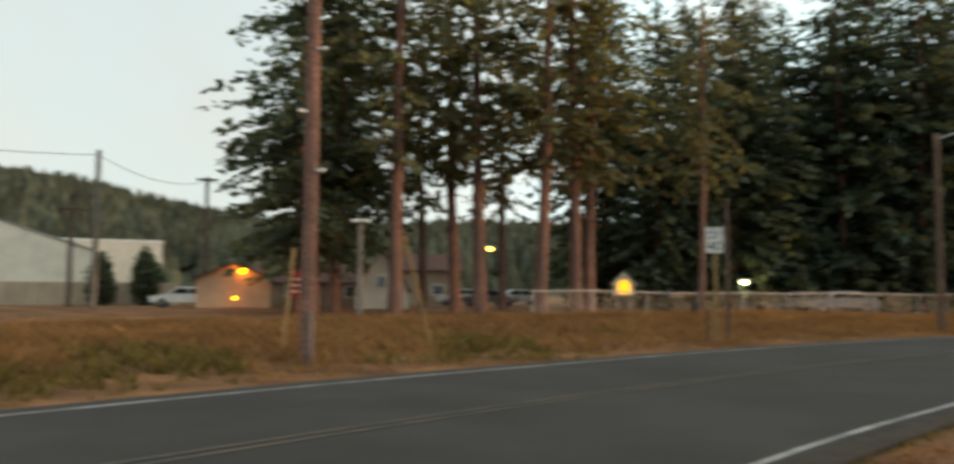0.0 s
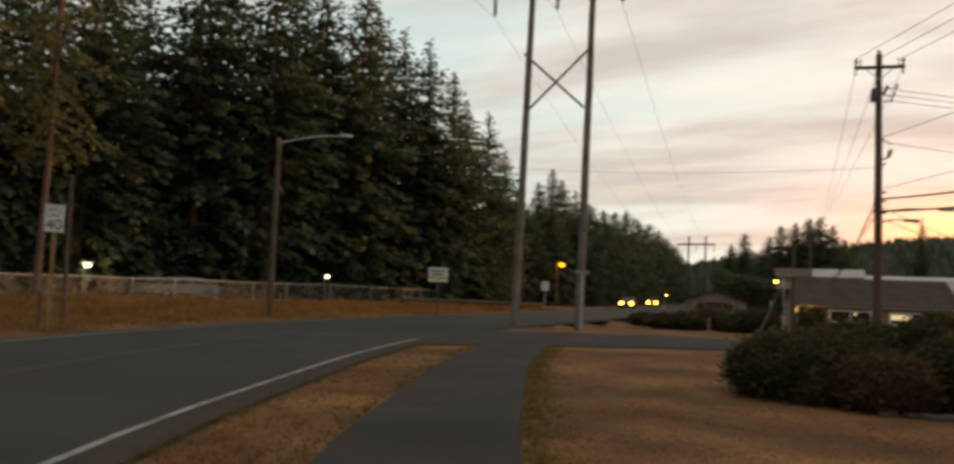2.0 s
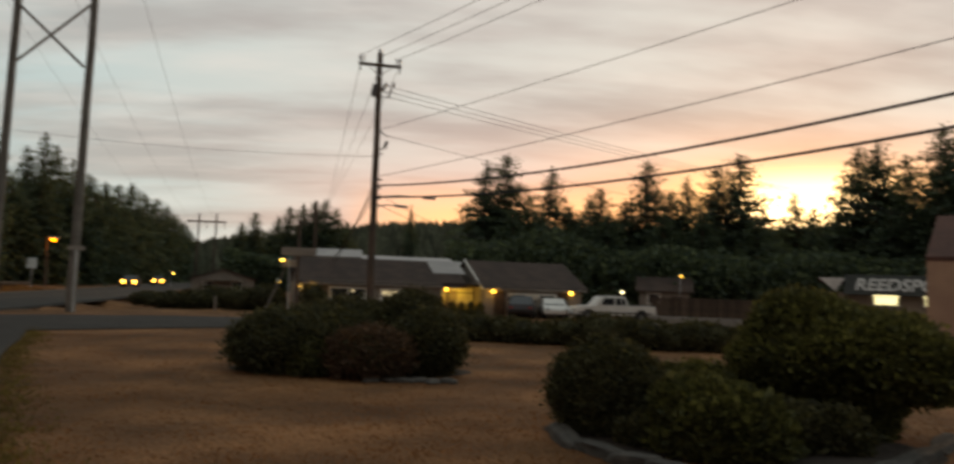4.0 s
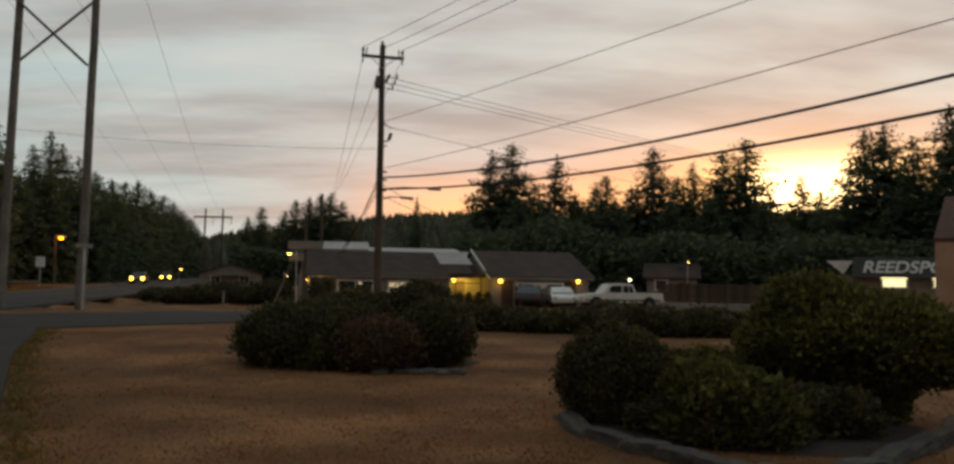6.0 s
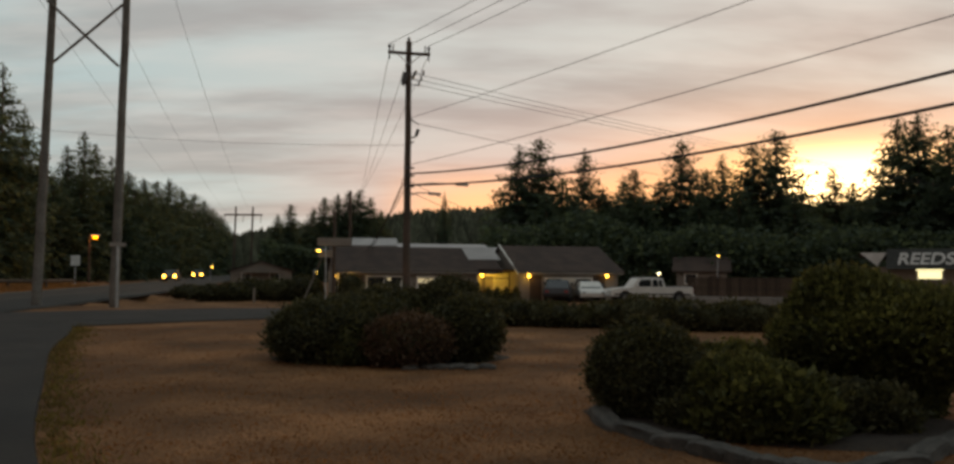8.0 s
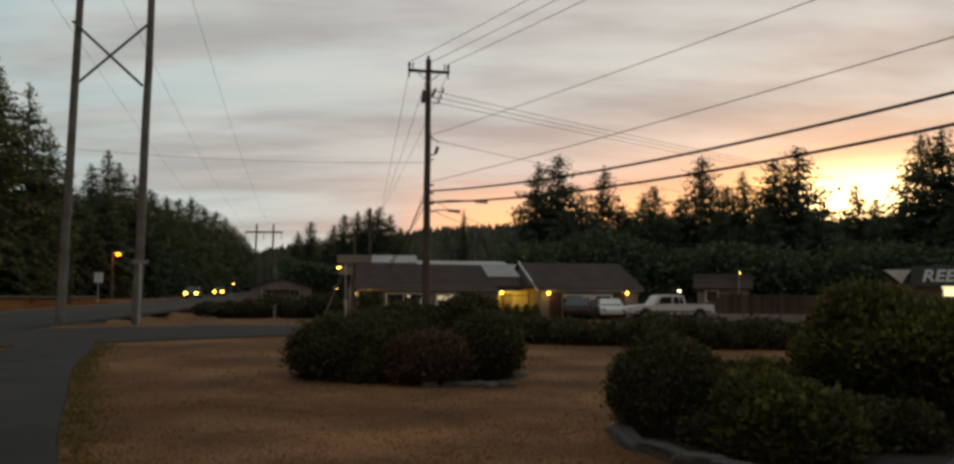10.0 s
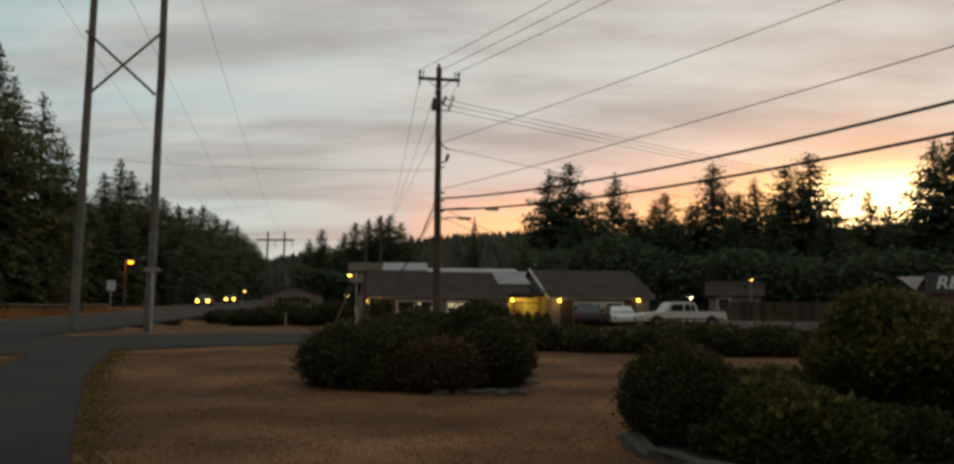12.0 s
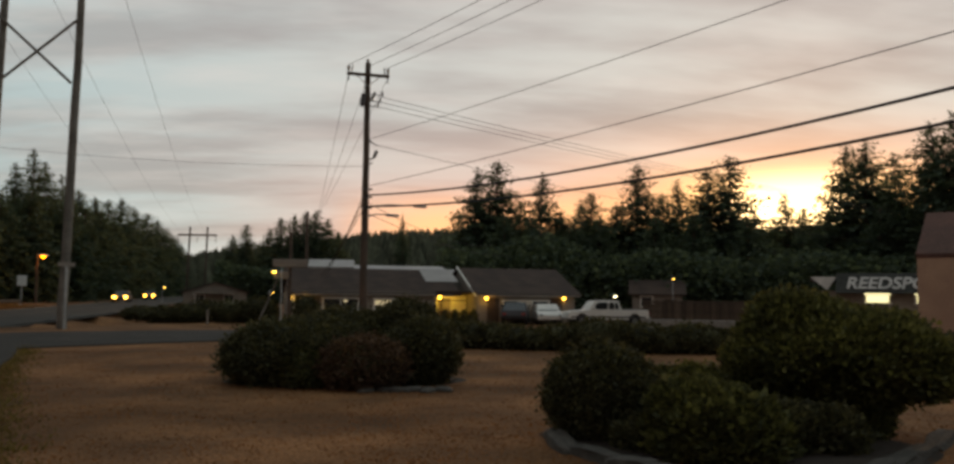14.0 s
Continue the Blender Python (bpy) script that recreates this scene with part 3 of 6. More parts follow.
# ---- more materials for the things ----
M.update(
    bulb_orange=glow("sodium_lamp_glow", (1.0, 0.31, 0.012), 9.0),
    bulb_yellow=glow("warm_lamp_glow", (1.0, 0.60, 0.08), 9.0),
    bulb_white=glow("cool_lamp_glow", (0.95, 1.0, 0.62), 9.0),
    headlight=glow("headlight_glow", (1.0, 0.50, 0.07), 14.0),
    entry_paint=mat("cream_entry_paint", (0.62, 0.58, 0.40), (0.52, 0.48, 0.33), 0.7, 1.0, 14.0, 0.05, fine_amt=0.12),
    lit_green=glow("lit_pale_window", (0.86, 0.80, 0.52), 0.32),
    lit_shop=glow("lit_shop_window", (0.95, 1.0, 0.62), 0.95),
    sign_white=mat("sign_white_sheet", (0.62, 0.62, 0.60), (0.52, 0.52, 0.5), 0.45, 2.0, 20.0, 0.02, fine_amt=0.08),
    sign_black=mat("sign_black_print", (0.02, 0.02, 0.02), None, 0.5, 4.0, 30.0, 0.0),
    sign_red=mat("sign_red", (0.35, 0.04, 0.03), (0.25, 0.03, 0.025), 0.5, 2.0, 20.0, 0.0),
    sign_yellow=mat("sign_yellow", (0.55, 0.42, 0.10), None, 0.5, 2.0, 20.0, 0.0),
    guard_yellow=mat("faded_yellow_plastic", (0.27, 0.17, 0.07), (0.19, 0.12, 0.06), 0.6, 2.0, 20.0, 0.05),
    siding_white=mat("white_painted_siding", (0.74, 0.67, 0.56), (0.64, 0.58, 0.49), 0.6, 0.7, 12.0, 0.08, fine_amt=0.12),
    siding_grey=mat("grey_painted_siding", (0.26, 0.22, 0.185), (0.2, 0.17, 0.145), 0.7, 0.8, 14.0, 0.08, fine_amt=0.15),
    siding_tan=mat("tan_painted_wall", (0.42, 0.31, 0.22), (0.34, 0.25, 0.18), 0.7, 0.8, 14.0, 0.08, fine_amt=0.15),
    stucco_pink=mat("dull_pink_stucco", (0.42, 0.26, 0.18), (0.35, 0.21, 0.15), 0.85, 1.2, 26.0, 0.25, fine_amt=0.2),
    shingle=mat("dark_asphalt_shingle", (0.066, 0.042, 0.034), (0.045, 0.030, 0.025), 0.97, 1.0, 12.0, 0.3, fine_amt=0.3),
    shingle_red=mat("brown_red_shingle", (0.12, 0.055, 0.042), (0.085, 0.042, 0.034), 0.9, 1.0, 12.0, 0.3, fine_amt=0.3),
    metal_pale=mat("pale_sheet_metal_roof", (0.30, 0.28, 0.27), (0.23, 0.215, 0.21), 0.45, 0.6, 10.0, 0.03, fine_amt=0.1),
    trim=mat("white_trim_paint", (0.80, 0.78, 0.72), (0.68, 0.66, 0.6), 0.5, 2.0, 20.0, 0.03, fine_amt=0.1),
    brick=mat("dark_brown_door", (0.07, 0.045, 0.032), (0.05, 0.033, 0.025), 0.7, 2.0, 25.0, 0.15),
    board=mat("old_brown_boards", (0.09, 0.062, 0.045), (0.06, 0.043, 0.033), 0.9, 2.0, 20.0, 0.4, vary=0.25),
    fascia=mat("dark_green_grey_fascia", (0.045, 0.052, 0.048), (0.036, 0.04, 0.037), 0.6, 0.8, 10.0, 0.05),
    concrete=mat("pale_concrete", (0.27, 0.25, 0.23), (0.2, 0.19, 0.175), 0.9, 0.8, 22.0, 0.3),
    car_white=mat("white_car_paint", (0.66, 0.64, 0.60), (0.58, 0.56, 0.53), 0.3, 1.0, 30.0, 0.0, fine_amt=0.04, spec=0.5),
    car_grey=mat("grey_car_paint", (0.13, 0.13, 0.13), (0.11, 0.11, 0.11), 0.35, 1.0, 30.0, 0.0, fine_amt=0.05, spec=0.5),
    car_dark=mat("dark_car_paint", (0.035, 0.035, 0.04), None, 0.3, 1.0, 30.0, 0.0, fine_amt=0.05, spec=0.5),
    rubber=mat("tyre_rubber", (0.022, 0.022, 0.022), None, 0.9, 5.0, 40.0, 0.1),
    chrome=mat("dull_chrome", (0.5, 0.5, 0.5), None, 0.3, 5.0, 40.0, 0.0, metal=0.9, fine_amt=0.05),
    pane=glass_mat("dark_window_glass"),
    porcelain=mat("grey_insulator", (0.10, 0.09, 0.09), None, 0.3, 5.0, 40.0, 0.0),
)


def ground_at(az, d):
    p = spot(az, d)
    p.z = land(p.x, p.y)
    return p


def add_ball(bm, r, at, squash=1.0, sub=2):
    bmesh.ops.create_icosphere(bm, subdivisions=sub, radius=r, matrix=pose(*at) @ Matrix.Diagonal((1, 1, squash, 1)))
    return bm


def ball(r, at, squash=1.0, sub=2):
    return add_ball(bmesh.new(), r, at, squash, sub)


def lettering(name, words, size, material, parent, m, thick=0.01, shear=0.0, bold=0.0):
    c = bpy.data.curves.new(name, "FONT")
    c.body, c.size, c.extrude, c.align_x, c.align_y, c.shear = words, size, thick, "CENTER", "CENTER", shear
    c.offset = bold
    tmp = new("lettering", c)
    me = bpy.data.meshes.new_from_object(tmp.evaluated_get(bpy.context.evaluated_depsgraph_get()))
    bpy.data.objects.remove(tmp)
    me.materials.clear()
    me.materials.append(material)
    ob = new(name, me)
    ob.parent = parent
    ob.matrix_local = m
    return ob


def pole_mesh(height, r0, r1, rng_seed, sides=14):
    """A round timber pole, slightly out of true."""
    rng = np.random.default_rng(rng_seed)
    bm = bmesh.new()
    rings = []
    for z in np.linspace(-0.3, height, 14):
        r = r0 + (r1 - r0) * max(z, 0) / height
        off = rng.normal(0, 0.008, 2)
        rings.append([bm.verts.new((off[0] + r * math.cos(2 * math.pi * k / sides), off[1] + r * math.sin(2 * math.pi * k / sides), z)) for k in range(sides)])
    for a, b in zip(rings, rings[1:]):
        for k in range(sides):
            bm.faces.new((a[k], a[(k + 1) % sides], b[(k + 1) % sides], b[k]))
    bm.faces.new(rings[-1])
    return bm


def wire(name, a, b, sag, r, label, n=20):
    """A hanging cable between two points."""
    a, b = Vector(a), Vector(b)
    V, F = [], []
    side_ = (b - a).cross(Vector((0, 0, 1))).normalized()
    for i in range(n + 1):
        t = i / n
        p = a.lerp(b, t) - Vector((0, 0, sag * 4 * t * (1 - t)))
        for k in range(4):
            an = math.pi / 2 * k
            V.append(p + side_ * (r * math.cos(an)) + Vector((0, 0, r * math.sin(an))))
    for i in range(n):
        for k in range(4):
            F.append((i * 4 + k, i * 4 + (k + 1) % 4, i * 4 + 4 + (k + 1) % 4, i * 4 + 4 + k))
    ob = mesh_ob(name, V, F, M["wire"])
    return tagged(ob, label, "cable", "overhead cables")


# ---- transmission towers: two timber legs, braces, a long arm ----
def h_tower(place, along, spacing, arm_z, leg_r, label, brace=(9.2, 13.4), mat_key="wood_grey"):
    th = thing("transmission_tower", place, label, "power pylon", math.degrees(math.atan2(along[1], along[0])), "timber transmission towers")
    for i, s in enumerate((-1, 1)):
        leg = part("leg", pole_mesh(arm_z + 1.6, leg_r, leg_r * 0.68, 5 + i), M[mat_key], th, smooth=True)
        leg.matrix_local = pose(s * spacing / 2, 0, 0, 0, 1.4 if s < 0 else 0.9, 0)
    bm = box((spacing * 2.15, 0.12, 0.3), (0.1, 0.24, arm_z), 0.02)
    add_box(bm, (spacing * 2.15, 0.12, 0.3), (0.1, -0.24, arm_z), 0.02)
    part("cross_arm", bm, M[mat_key], th)
    if brace:
        for a, b in ((brace[0], brace[1]), (brace[1], brace[0])):
            part("brace", add_tube(bmesh.new(), (-spacing / 2 + 0.12, 0.16 if a < b else -0.16, a), (spacing / 2, 0.16 if a < b else -0.16, b), 0.055), M[mat_key], th)
    tips = []
    for o in (-spacing, 0.08, spacing * 1.03):
        bm = bmesh.new()
        for k in range(8):
            add_tube(bm, (o, 0, arm_z - 0.25 - k * 0.15), (o, 0, arm_z - 0.33 - k * 0.15), 0.11, 0.06, 10)
        add_tube(bm, (o, 0, arm_z), (o, 0, arm_z - 1.5), 0.02)
        part("insulator", bm, M["porcelain"], th, "dark string of disc insulators")
        tips.append(th.matrix_world @ Vector((o, 0, arm_z - 1.5)))
    return th, tips


LEFT_LEG, RIGHT_LEG = Vector((24.05, 30.15)), Vector((25.5, 27.5))
ALONG = (RIGHT_LEG - LEFT_LEG).normalized()
mid = (LEFT_LEG + RIGHT_LEG) / 2
near_tower, near_tips = h_tower((mid.x, mid.y, 0), ALONG, (RIGHT_LEG - LEFT_LEG).length, 15.8, 0.19, "tall weathered timber transmission tower with crossed braces", (9.75, 12.4))
far_p = spot(-50.35, 172)
far_tower, far_tips = h_tower((far_p.x, far_p.y, -1.9), ALONG, 3.4, 14.2, 0.24, "distant timber transmission tower beside the highway", None, "wood_pole")
for a, b in zip(near_tips, far_tips):
    wire("power_cable", a, b, 2.6, 0.009, "thin bare transmission cable against the sky", 30)
    c = a + (a - b).normalized() * 110
    wire("power_cable", a, (c.x, c.y, a.z + 1), 2.2, 0.012, "thin bare transmission cable against the sky", 30)
post = thing("street_sign", (25.25, 27.1, land(25.25, 27.1)), "street name sign on a slim pale post", "sign")
part("post", tube((0, 0, 0), (0, 0, 2.45), 0.055), M["steel"], post)
part("name_blade", box((0.62, 0.03, 0.16), (0, 0, 2.52), 0.01, (0, 0, -38)), M["siding_grey"], post)

# ---- the utility pole by the side street ----
PX = spot(-61.1, 40.0)
PX.z = land(PX.x, PX.y)
up_ = thing("utility_pole", PX, "brown timber utility pole with cross arm and transformer gear", "utility pole", -52, "utility poles")
POLE_H = 12.35 - PX.z
part("pole", pole_mesh(POLE_H, 0.19, 0.13, 3), M["wood_pole"], up_, smooth=True)
part("cross_arm", box((2.0, 0.11, 0.14), (0, -0.18, POLE_H - 0.62), 0.012), M["wood_pole"], up_)
for s in (-1, 1):
    part("arm_brace", add_tube(bmesh.new(), (0.55 * s, -0.2, POLE_H - 0.68), (0.0, -0.16, POLE_H - 1.15), 0.022), M["steel"], up_)
    bm = tube((0.93 * s, -0.18, POLE_H - 0.55), (0.93 * s, -0.18, POLE_H - 0.2), 0.05, 0.03)
    add_ball(bm, 0.085, (0.93 * s, -0.18, POLE_H - 0.34))
    add_tube(bm, (0.78 * s, -0.18, POLE_H - 0.55), (0.74 * s, -0.18, POLE_H - 0.22), 0.03)
    add_tube(bm, (0.93 * s, -0.18, POLE_H - 0.7), (0.93 * s, -0.18, POLE_H - 0.95), 0.03)
    part("insulator", bm, M["porcelain"], up_)
part("top_insulator", add_ball(tube((0, 0, POLE_H), (0, 0, POLE_H + 0.18), 0.05, 0.04), 0.08, (0, 0, POLE_H + 0.12)), M["porcelain"], up_)
bm = box((0.24, 0.2, 0.5), (-0.2, -0.05, POLE_H - 1.75), 0.03, (0, 8, 0))
add_box(bm, (0.18, 0.18, 0.22), (-0.24, -0.02, POLE_H - 2.0), 0.03)
part("switch_box", bm, M["porcelain"], up_, "dark switch gear box")
part("cutout", add_tube(box((0.12, 0.12, 0.42), (0.27, -0.1, POLE_H - 1.6), 0.02, (0, 22, 0)), (0, 0, POLE_H - 1.75), (0.3, -0.1, POLE_H - 1.6), 0.03), M["porcelain"], up_)
for i, (rx, dz) in enumerate(((0.75, 1.5), (0.65, 1.8), (0.55, 2.05))):
    bm = tube((0.1, 0, POLE_H - dz), (rx, -0.1, POLE_H - dz - 0.06), 0.022)
    add_tube(bm, (rx - 0.05, -0.1, POLE_H - dz - 0.08), (rx - 0.05, -0.1, POLE_H - dz + 0.14), 0.045)
    part("bracket", bm, M["porcelain"], up_)
bm = tube((0.12, 0, POLE_H - 3.72), (0.5, -0.08, POLE_H - 3.95), 0.03)
add_tube(bm, (0.12, 0, POLE_H - 3.6), (0.3, -0.05, POLE_H - 3.85), 0.02)
part("cable_grip", bm, M["steel"], up_)
bm = box((0.16, 0.12, 0.36), (0.42, -0.1, POLE_H - 4.35), 0.03, (0, 20, 0))
add_tube(bm, (0.05, 0, POLE_H - 4.6), (0.36, -0.1, POLE_H - 4.55), 0.035)
add_tube(bm, (0.3, -0.05, POLE_H - 4.75), (0.12, 0, POLE_H - 4.85), 0.03)
part("floodlight", bm, M["porcelain"], up_, "dark floodlight on a bracket")
for dz, r in ((6.02, 0.05), (6.4, 0.05), (6.9, 0.04)):
    part("clamp", box((0.5, 0.12, 0.08), (0.05, -0.12, POLE_H - dz), 0.015), M["porcelain"], up_)

for z, ln, hd in ((5.62, 2.25, True), (5.15, 0.95, True)):
    arm_ = part("lamp_arm", add_tube(add_tube(bmesh.new(), (0.1, -0.1, z - PX.z - 0.1), (ln * 0.5, -0.3, z - PX.z), 0.035), (ln * 0.5, -0.3, z - PX.z), (ln, -0.5, z - PX.z - 0.02), 0.03), M["steel"], up_)
    part("lamp_head", box((0.62, 0.22, 0.13), (ln + 0.25, -0.55, z - PX.z - 0.05), 0.04, (0, 3, -10)), M["steel"], arm_, "flat grey lamp head, unlit")


def on_pole(z, o=0.0):
    return up_.matrix_world @ Vector((o, -0.1, z - PX.z))


NEXT = Vector((PX.x - 33.0, PX.y - 44.5))
for z0, z1, sag, r, label in ((6.05, 8.8, 1.8, 0.038, "thick black telephone cable"), (5.52, 7.9, 1.75, 0.038, "thick black telephone cable"),
                              (8.65, 9.3, 0.45, 0.012, "thin black service wire"), (6.45, 8.0, 0.5, 0.013, "thin black service wire")):
    wire("overhead_cable", on_pole(z0), (NEXT.x, NEXT.y, z1), sag, r, label, 40)
for o in (-0.93, 0.0, 0.93):
    q = Vector((NEXT.x, NEXT.y, 12.6)) + (on_pole(0, o) - on_pole(0)) * 1.0
    wire("overhead_cable", on_pole(12.15, o), (q.x, q.y, 12.6), 0.55, 0.014, "thin bare wire from the cross arm", 40)
    far_q = spot(-57.0 + o * 0.4, 150, 9.5)
    wire("overhead_cable", on_pole(11.7, o), far_q, 1.2, 0.012, "faint thin wire running along the highway", 30)
for k, z in enumerate((10.75, 10.5, 10.25)):
    wire("overhead_cable", on_pole(z, 0.6), (PX.x + 100, PX.y - 53 - k, z - 0.2), 1.3, 0.013, "thin black wire sagging away over the roofs", 30)
wire("overhead_cable", on_pole(8.45, 0.4), (PX.x + 60, PX.y - 34, 6.2), 0.9, 0.012, "thin black wire sagging away over the roofs", 30)
wire("overhead_cable", on_pole(7.4), spot(-33, 62, 10.9), 0.5, 0.008, "faint thin wire crossing the highway", 30)
for k, z in enumerate((6.3, 6.0, 5.6)):
    wire("service_wire", on_pole(z), spot(-58.6 + 0.2 * k, 62, 2.7), 0.25, 0.022, "dark service wire dropping to the low building", 12)
for k, z in enumerate((5.75, 5.25)):
    wire("service_wire", on_pole(z), spot(-69.6 - 1.5 * k, 85, 6.4 - k), 0.7, 0.016, "dark service wire running past the gable", 16)


# ---- street lamps and other slim poles ----
def lamp_post(place, height, arm, turn, bulb, label, r=0.07, head=0.28, material="wood_pole", group="street lamps"):
    """A lamp on a pole: the arm reaches out along its x."""
    th = thing("street_lamp", place, label, "street lamp", turn, group)
    part("pole", pole_mesh(height, r, r * 0.75, 4, 10), M[material], th, smooth=True)
    if arm:
        bm = bmesh.new()
        pts = [Vector((arm * t, 0, height - 0.25 + 0.55 * math.sin(t * math.pi / 2) * min(1, arm / 2))) for t in np.linspace(0, 1, 7)]
        for a, b in zip(pts, pts[1:]):
            add_tube(bm, a, b, 0.035)
        part("arm", bm, M["steel"], th)
        tip = pts[-1]
    else:
        tip = Vector((0, 0, height))
    hd = part("lamp_head", box((head * 1.9, head, head * 0.5), tip + Vector((head * 0.5, 0, 0.02)), head * 0.16), M["steel"], th)
    if bulb:
        part("bulb", ball(head * 0.5, tip + Vector((head * 0.5, 0, -head * 0.25)), 0.7), M[bulb], hd, "glowing lamp")
    return th


lamp_post(ground_at(-22.45, 40), 8.2, 2.9, -22, None, "unlit street lamp with a long curved arm on a wooden pole", 0.14, 0.3)
lamp_post(ground_at(-41.3, 100), 5.2, 0.3, -42, "bulb_orange", "street lamp glowing orange beside the highway", 0.13, 0.5)
lamp_post(ground_at(4.35, 80), 5.4, 0.9, 180, "bulb_yellow", "yard lamp glowing yellow on a steel arm", 0.09, 0.45, "steel")
lamp_post(ground_at(-11.2, 58), 2.0, 0.0, -10, "bulb_white", "low yard lamp glowing white behind the fence", 0.06, 0.36, "steel", "yard lamps")
lamp_post(ground_at(-25.9, 70), 2.0, 0.0, -10, "bulb_white", "low yard lamp glowing white behind the fence", 0.06, 0.3, "steel", "yard lamps")
lamp_post(ground_at(-55.75, 49), 3.35, 0.3, 130, "bulb_yellow", "yellow lamp on the sign pole", 0.05, 0.2, "steel")
for az, d, z in ((-48.41, 130, 2.2), (-51.58, 110, 1.9), (-51.95, 118, 2.3), (-54.98, 70, 2.1)):
    lamp_post(ground_at(az, d), z, 0.3, 0, "bulb_yellow", "small far lamp glowing yellow", 0.06, 0.0022 * d, "steel", "far lamps")
lamp_post(ground_at(-77.8, 78), 2.2, 0.2, 0, "bulb_white", "small porch lamp glowing white", 0.05, 0.3, "steel", "far lamps")
lamp_post(ground_at(-81.6, 74), 3.7, 0.2, 0, "bulb_yellow", "small far lamp glowing yellow", 0.05, 0.2, "steel", "far lamps")

# near pole across the road, with its guys
np_ = ground_at(17.1, 17.6)
near_pole = thing("utility_pole", np_, "tall reddish timber utility pole beside the road", "utility pole", 17, "utility poles")
part("pole", pole_mesh(11.5, 0.155, 0.125, 8), M["bark"], near_pole, smooth=True)
part("conduit", tube((0.05, -0.2, -0.1), (0.05, -0.2, 1.1), 0.035), M["wood_grey"], near_pole, "grey conduit up the foot of the pole")
for z, s in ((6.4, 1), (5.1, -1), (3.9, 1)):
    part("step_bolt", add_ball(tube((0.1 * s, -0.1, z), (0.24 * s, -0.16, z), 0.03), 0.05, (0.24 * s, -0.16, z)), M["sign_white"], near_pole)
for az0, d0, az1, d1, z1, label in ((18.75, 19.2, 18.1, 19.4, 2.45, "faded yellow guard on a steep guy wire"), (8.9, 21.0, 10.9, 20.4, 2.8, "faded yellow guard on a slanting guy wire")):
    a, b = ground_at(az0, d0), spot(az1, d1, z1)
    g = thing("guy_wire", a, label, "guy wire", 0, "guy wires")
    part("guard", add_tube(bmesh.new(), (0, 0, -0.05), b - a, 0.045, 0.04), M["guard_yellow"], g)
    part("strand", add_tube(bmesh.new(), b - a, Vector(np_) + Vector((0, 0, 9.5)) - a, 0.008), M["wire"], g)
for az, d, h, arm, label in ((30.2, 56, 9.6, 0, "slim bare pale timber pole by the warehouse"), (23.75, 74, 10.6, 1.7, "timber pole with a double cross arm"), (31.6, 66, 7.1, 1.9, "short grey utility pole with a cross arm")):
    p = ground_at(az, d)
    t_ = thing("utility_pole", p, label, "utility pole", az, "utility poles")
    part("pole", pole_mesh(h, 0.19, 0.14, 6), M["wood_pole" if arm else "wood_grey"], t_, smooth=True)
    if arm:
        part("cross_arm", add_box(box((arm, 0.12, 0.16), (0, -0.15, h - 0.25), 0.02), (arm, 0.12, 0.16), (0, 0.2, h - 0.25), 0.02), M["wood_pole"], t_)
double = thing("yard_light", ground_at(13.85, 38), "pale post with two flat lamp heads", "light pole", 14)
part("pole", pole_mesh(4.2, 0.13, 0.10, 9), M["wood_grey"], double, smooth=True)
for s in (-1, 1):
    part("lamp_head", box((0.42, 0.3, 0.14), (0.22 * s, -0.05, 4.28), 0.04, (0, 6 * s, 0)), M["sign_white"], double)
for p, q, z0, z1 in ((ground_at(30.2, 56), spot(60, 50), 9.3, 9.8), (ground_at(30.2, 56), ground_at(23.75, 74), 9.3, 10.2), (ground_at(23.75, 74), ground_at(-2, 130), 10.2, 9.5), (ground_at(31.6, 66), ground_at(23.75, 74), 6.6, 6.2)):
    wire("overhead_cable", (p.x, p.y, p.z + z0), (q.x, q.y, q.z + z1), 0.8, 0.02, "thin dark wire past the warehouse", 20)


# ---- signs ----
def plate_sign(place, turn, label, posts, post_h, post_mat, plate, bottom):
    th = thing("road_sign", place, label, "road sign", turn)
    for x in posts:
        part("post", box((0.1, 0.1, post_h + 0.3), (x, 0.06, post_h / 2 - 0.15), 0.012), M[post_mat], th)
    return th, part("plate", box((plate[0], 0.025, plate[1]), (0, 0, bottom + plate[1] / 2), 0.008), M["sign_white"], th)


FACE = pose(0, -0.018, 0, 90, 0, 0)
sp = ground_at(-9.5, 26.6)
speed, plate_ = plate_sign(sp, -9.45, "white speed limit sign on a wooden post", (0.02,), 3.2 - sp.z, "guard_yellow", (0.52, 0.78), 2.70 - sp.z)
zc = 2.70 - sp.z + 0.38
lettering("lettering", "SPEED", 0.15, M["sign_black"], plate_, pose(0, -0.018, zc + 0.24, 90), 0.003)
lettering("lettering", "LIMIT", 0.15, M["sign_black"], plate_, pose(0, -0.018, zc + 0.09, 90), 0.003)
lettering("lettering", "40", 0.42, M["sign_black"], plate_, pose(0, -0.018, zc - 0.17, 90), 0.003)
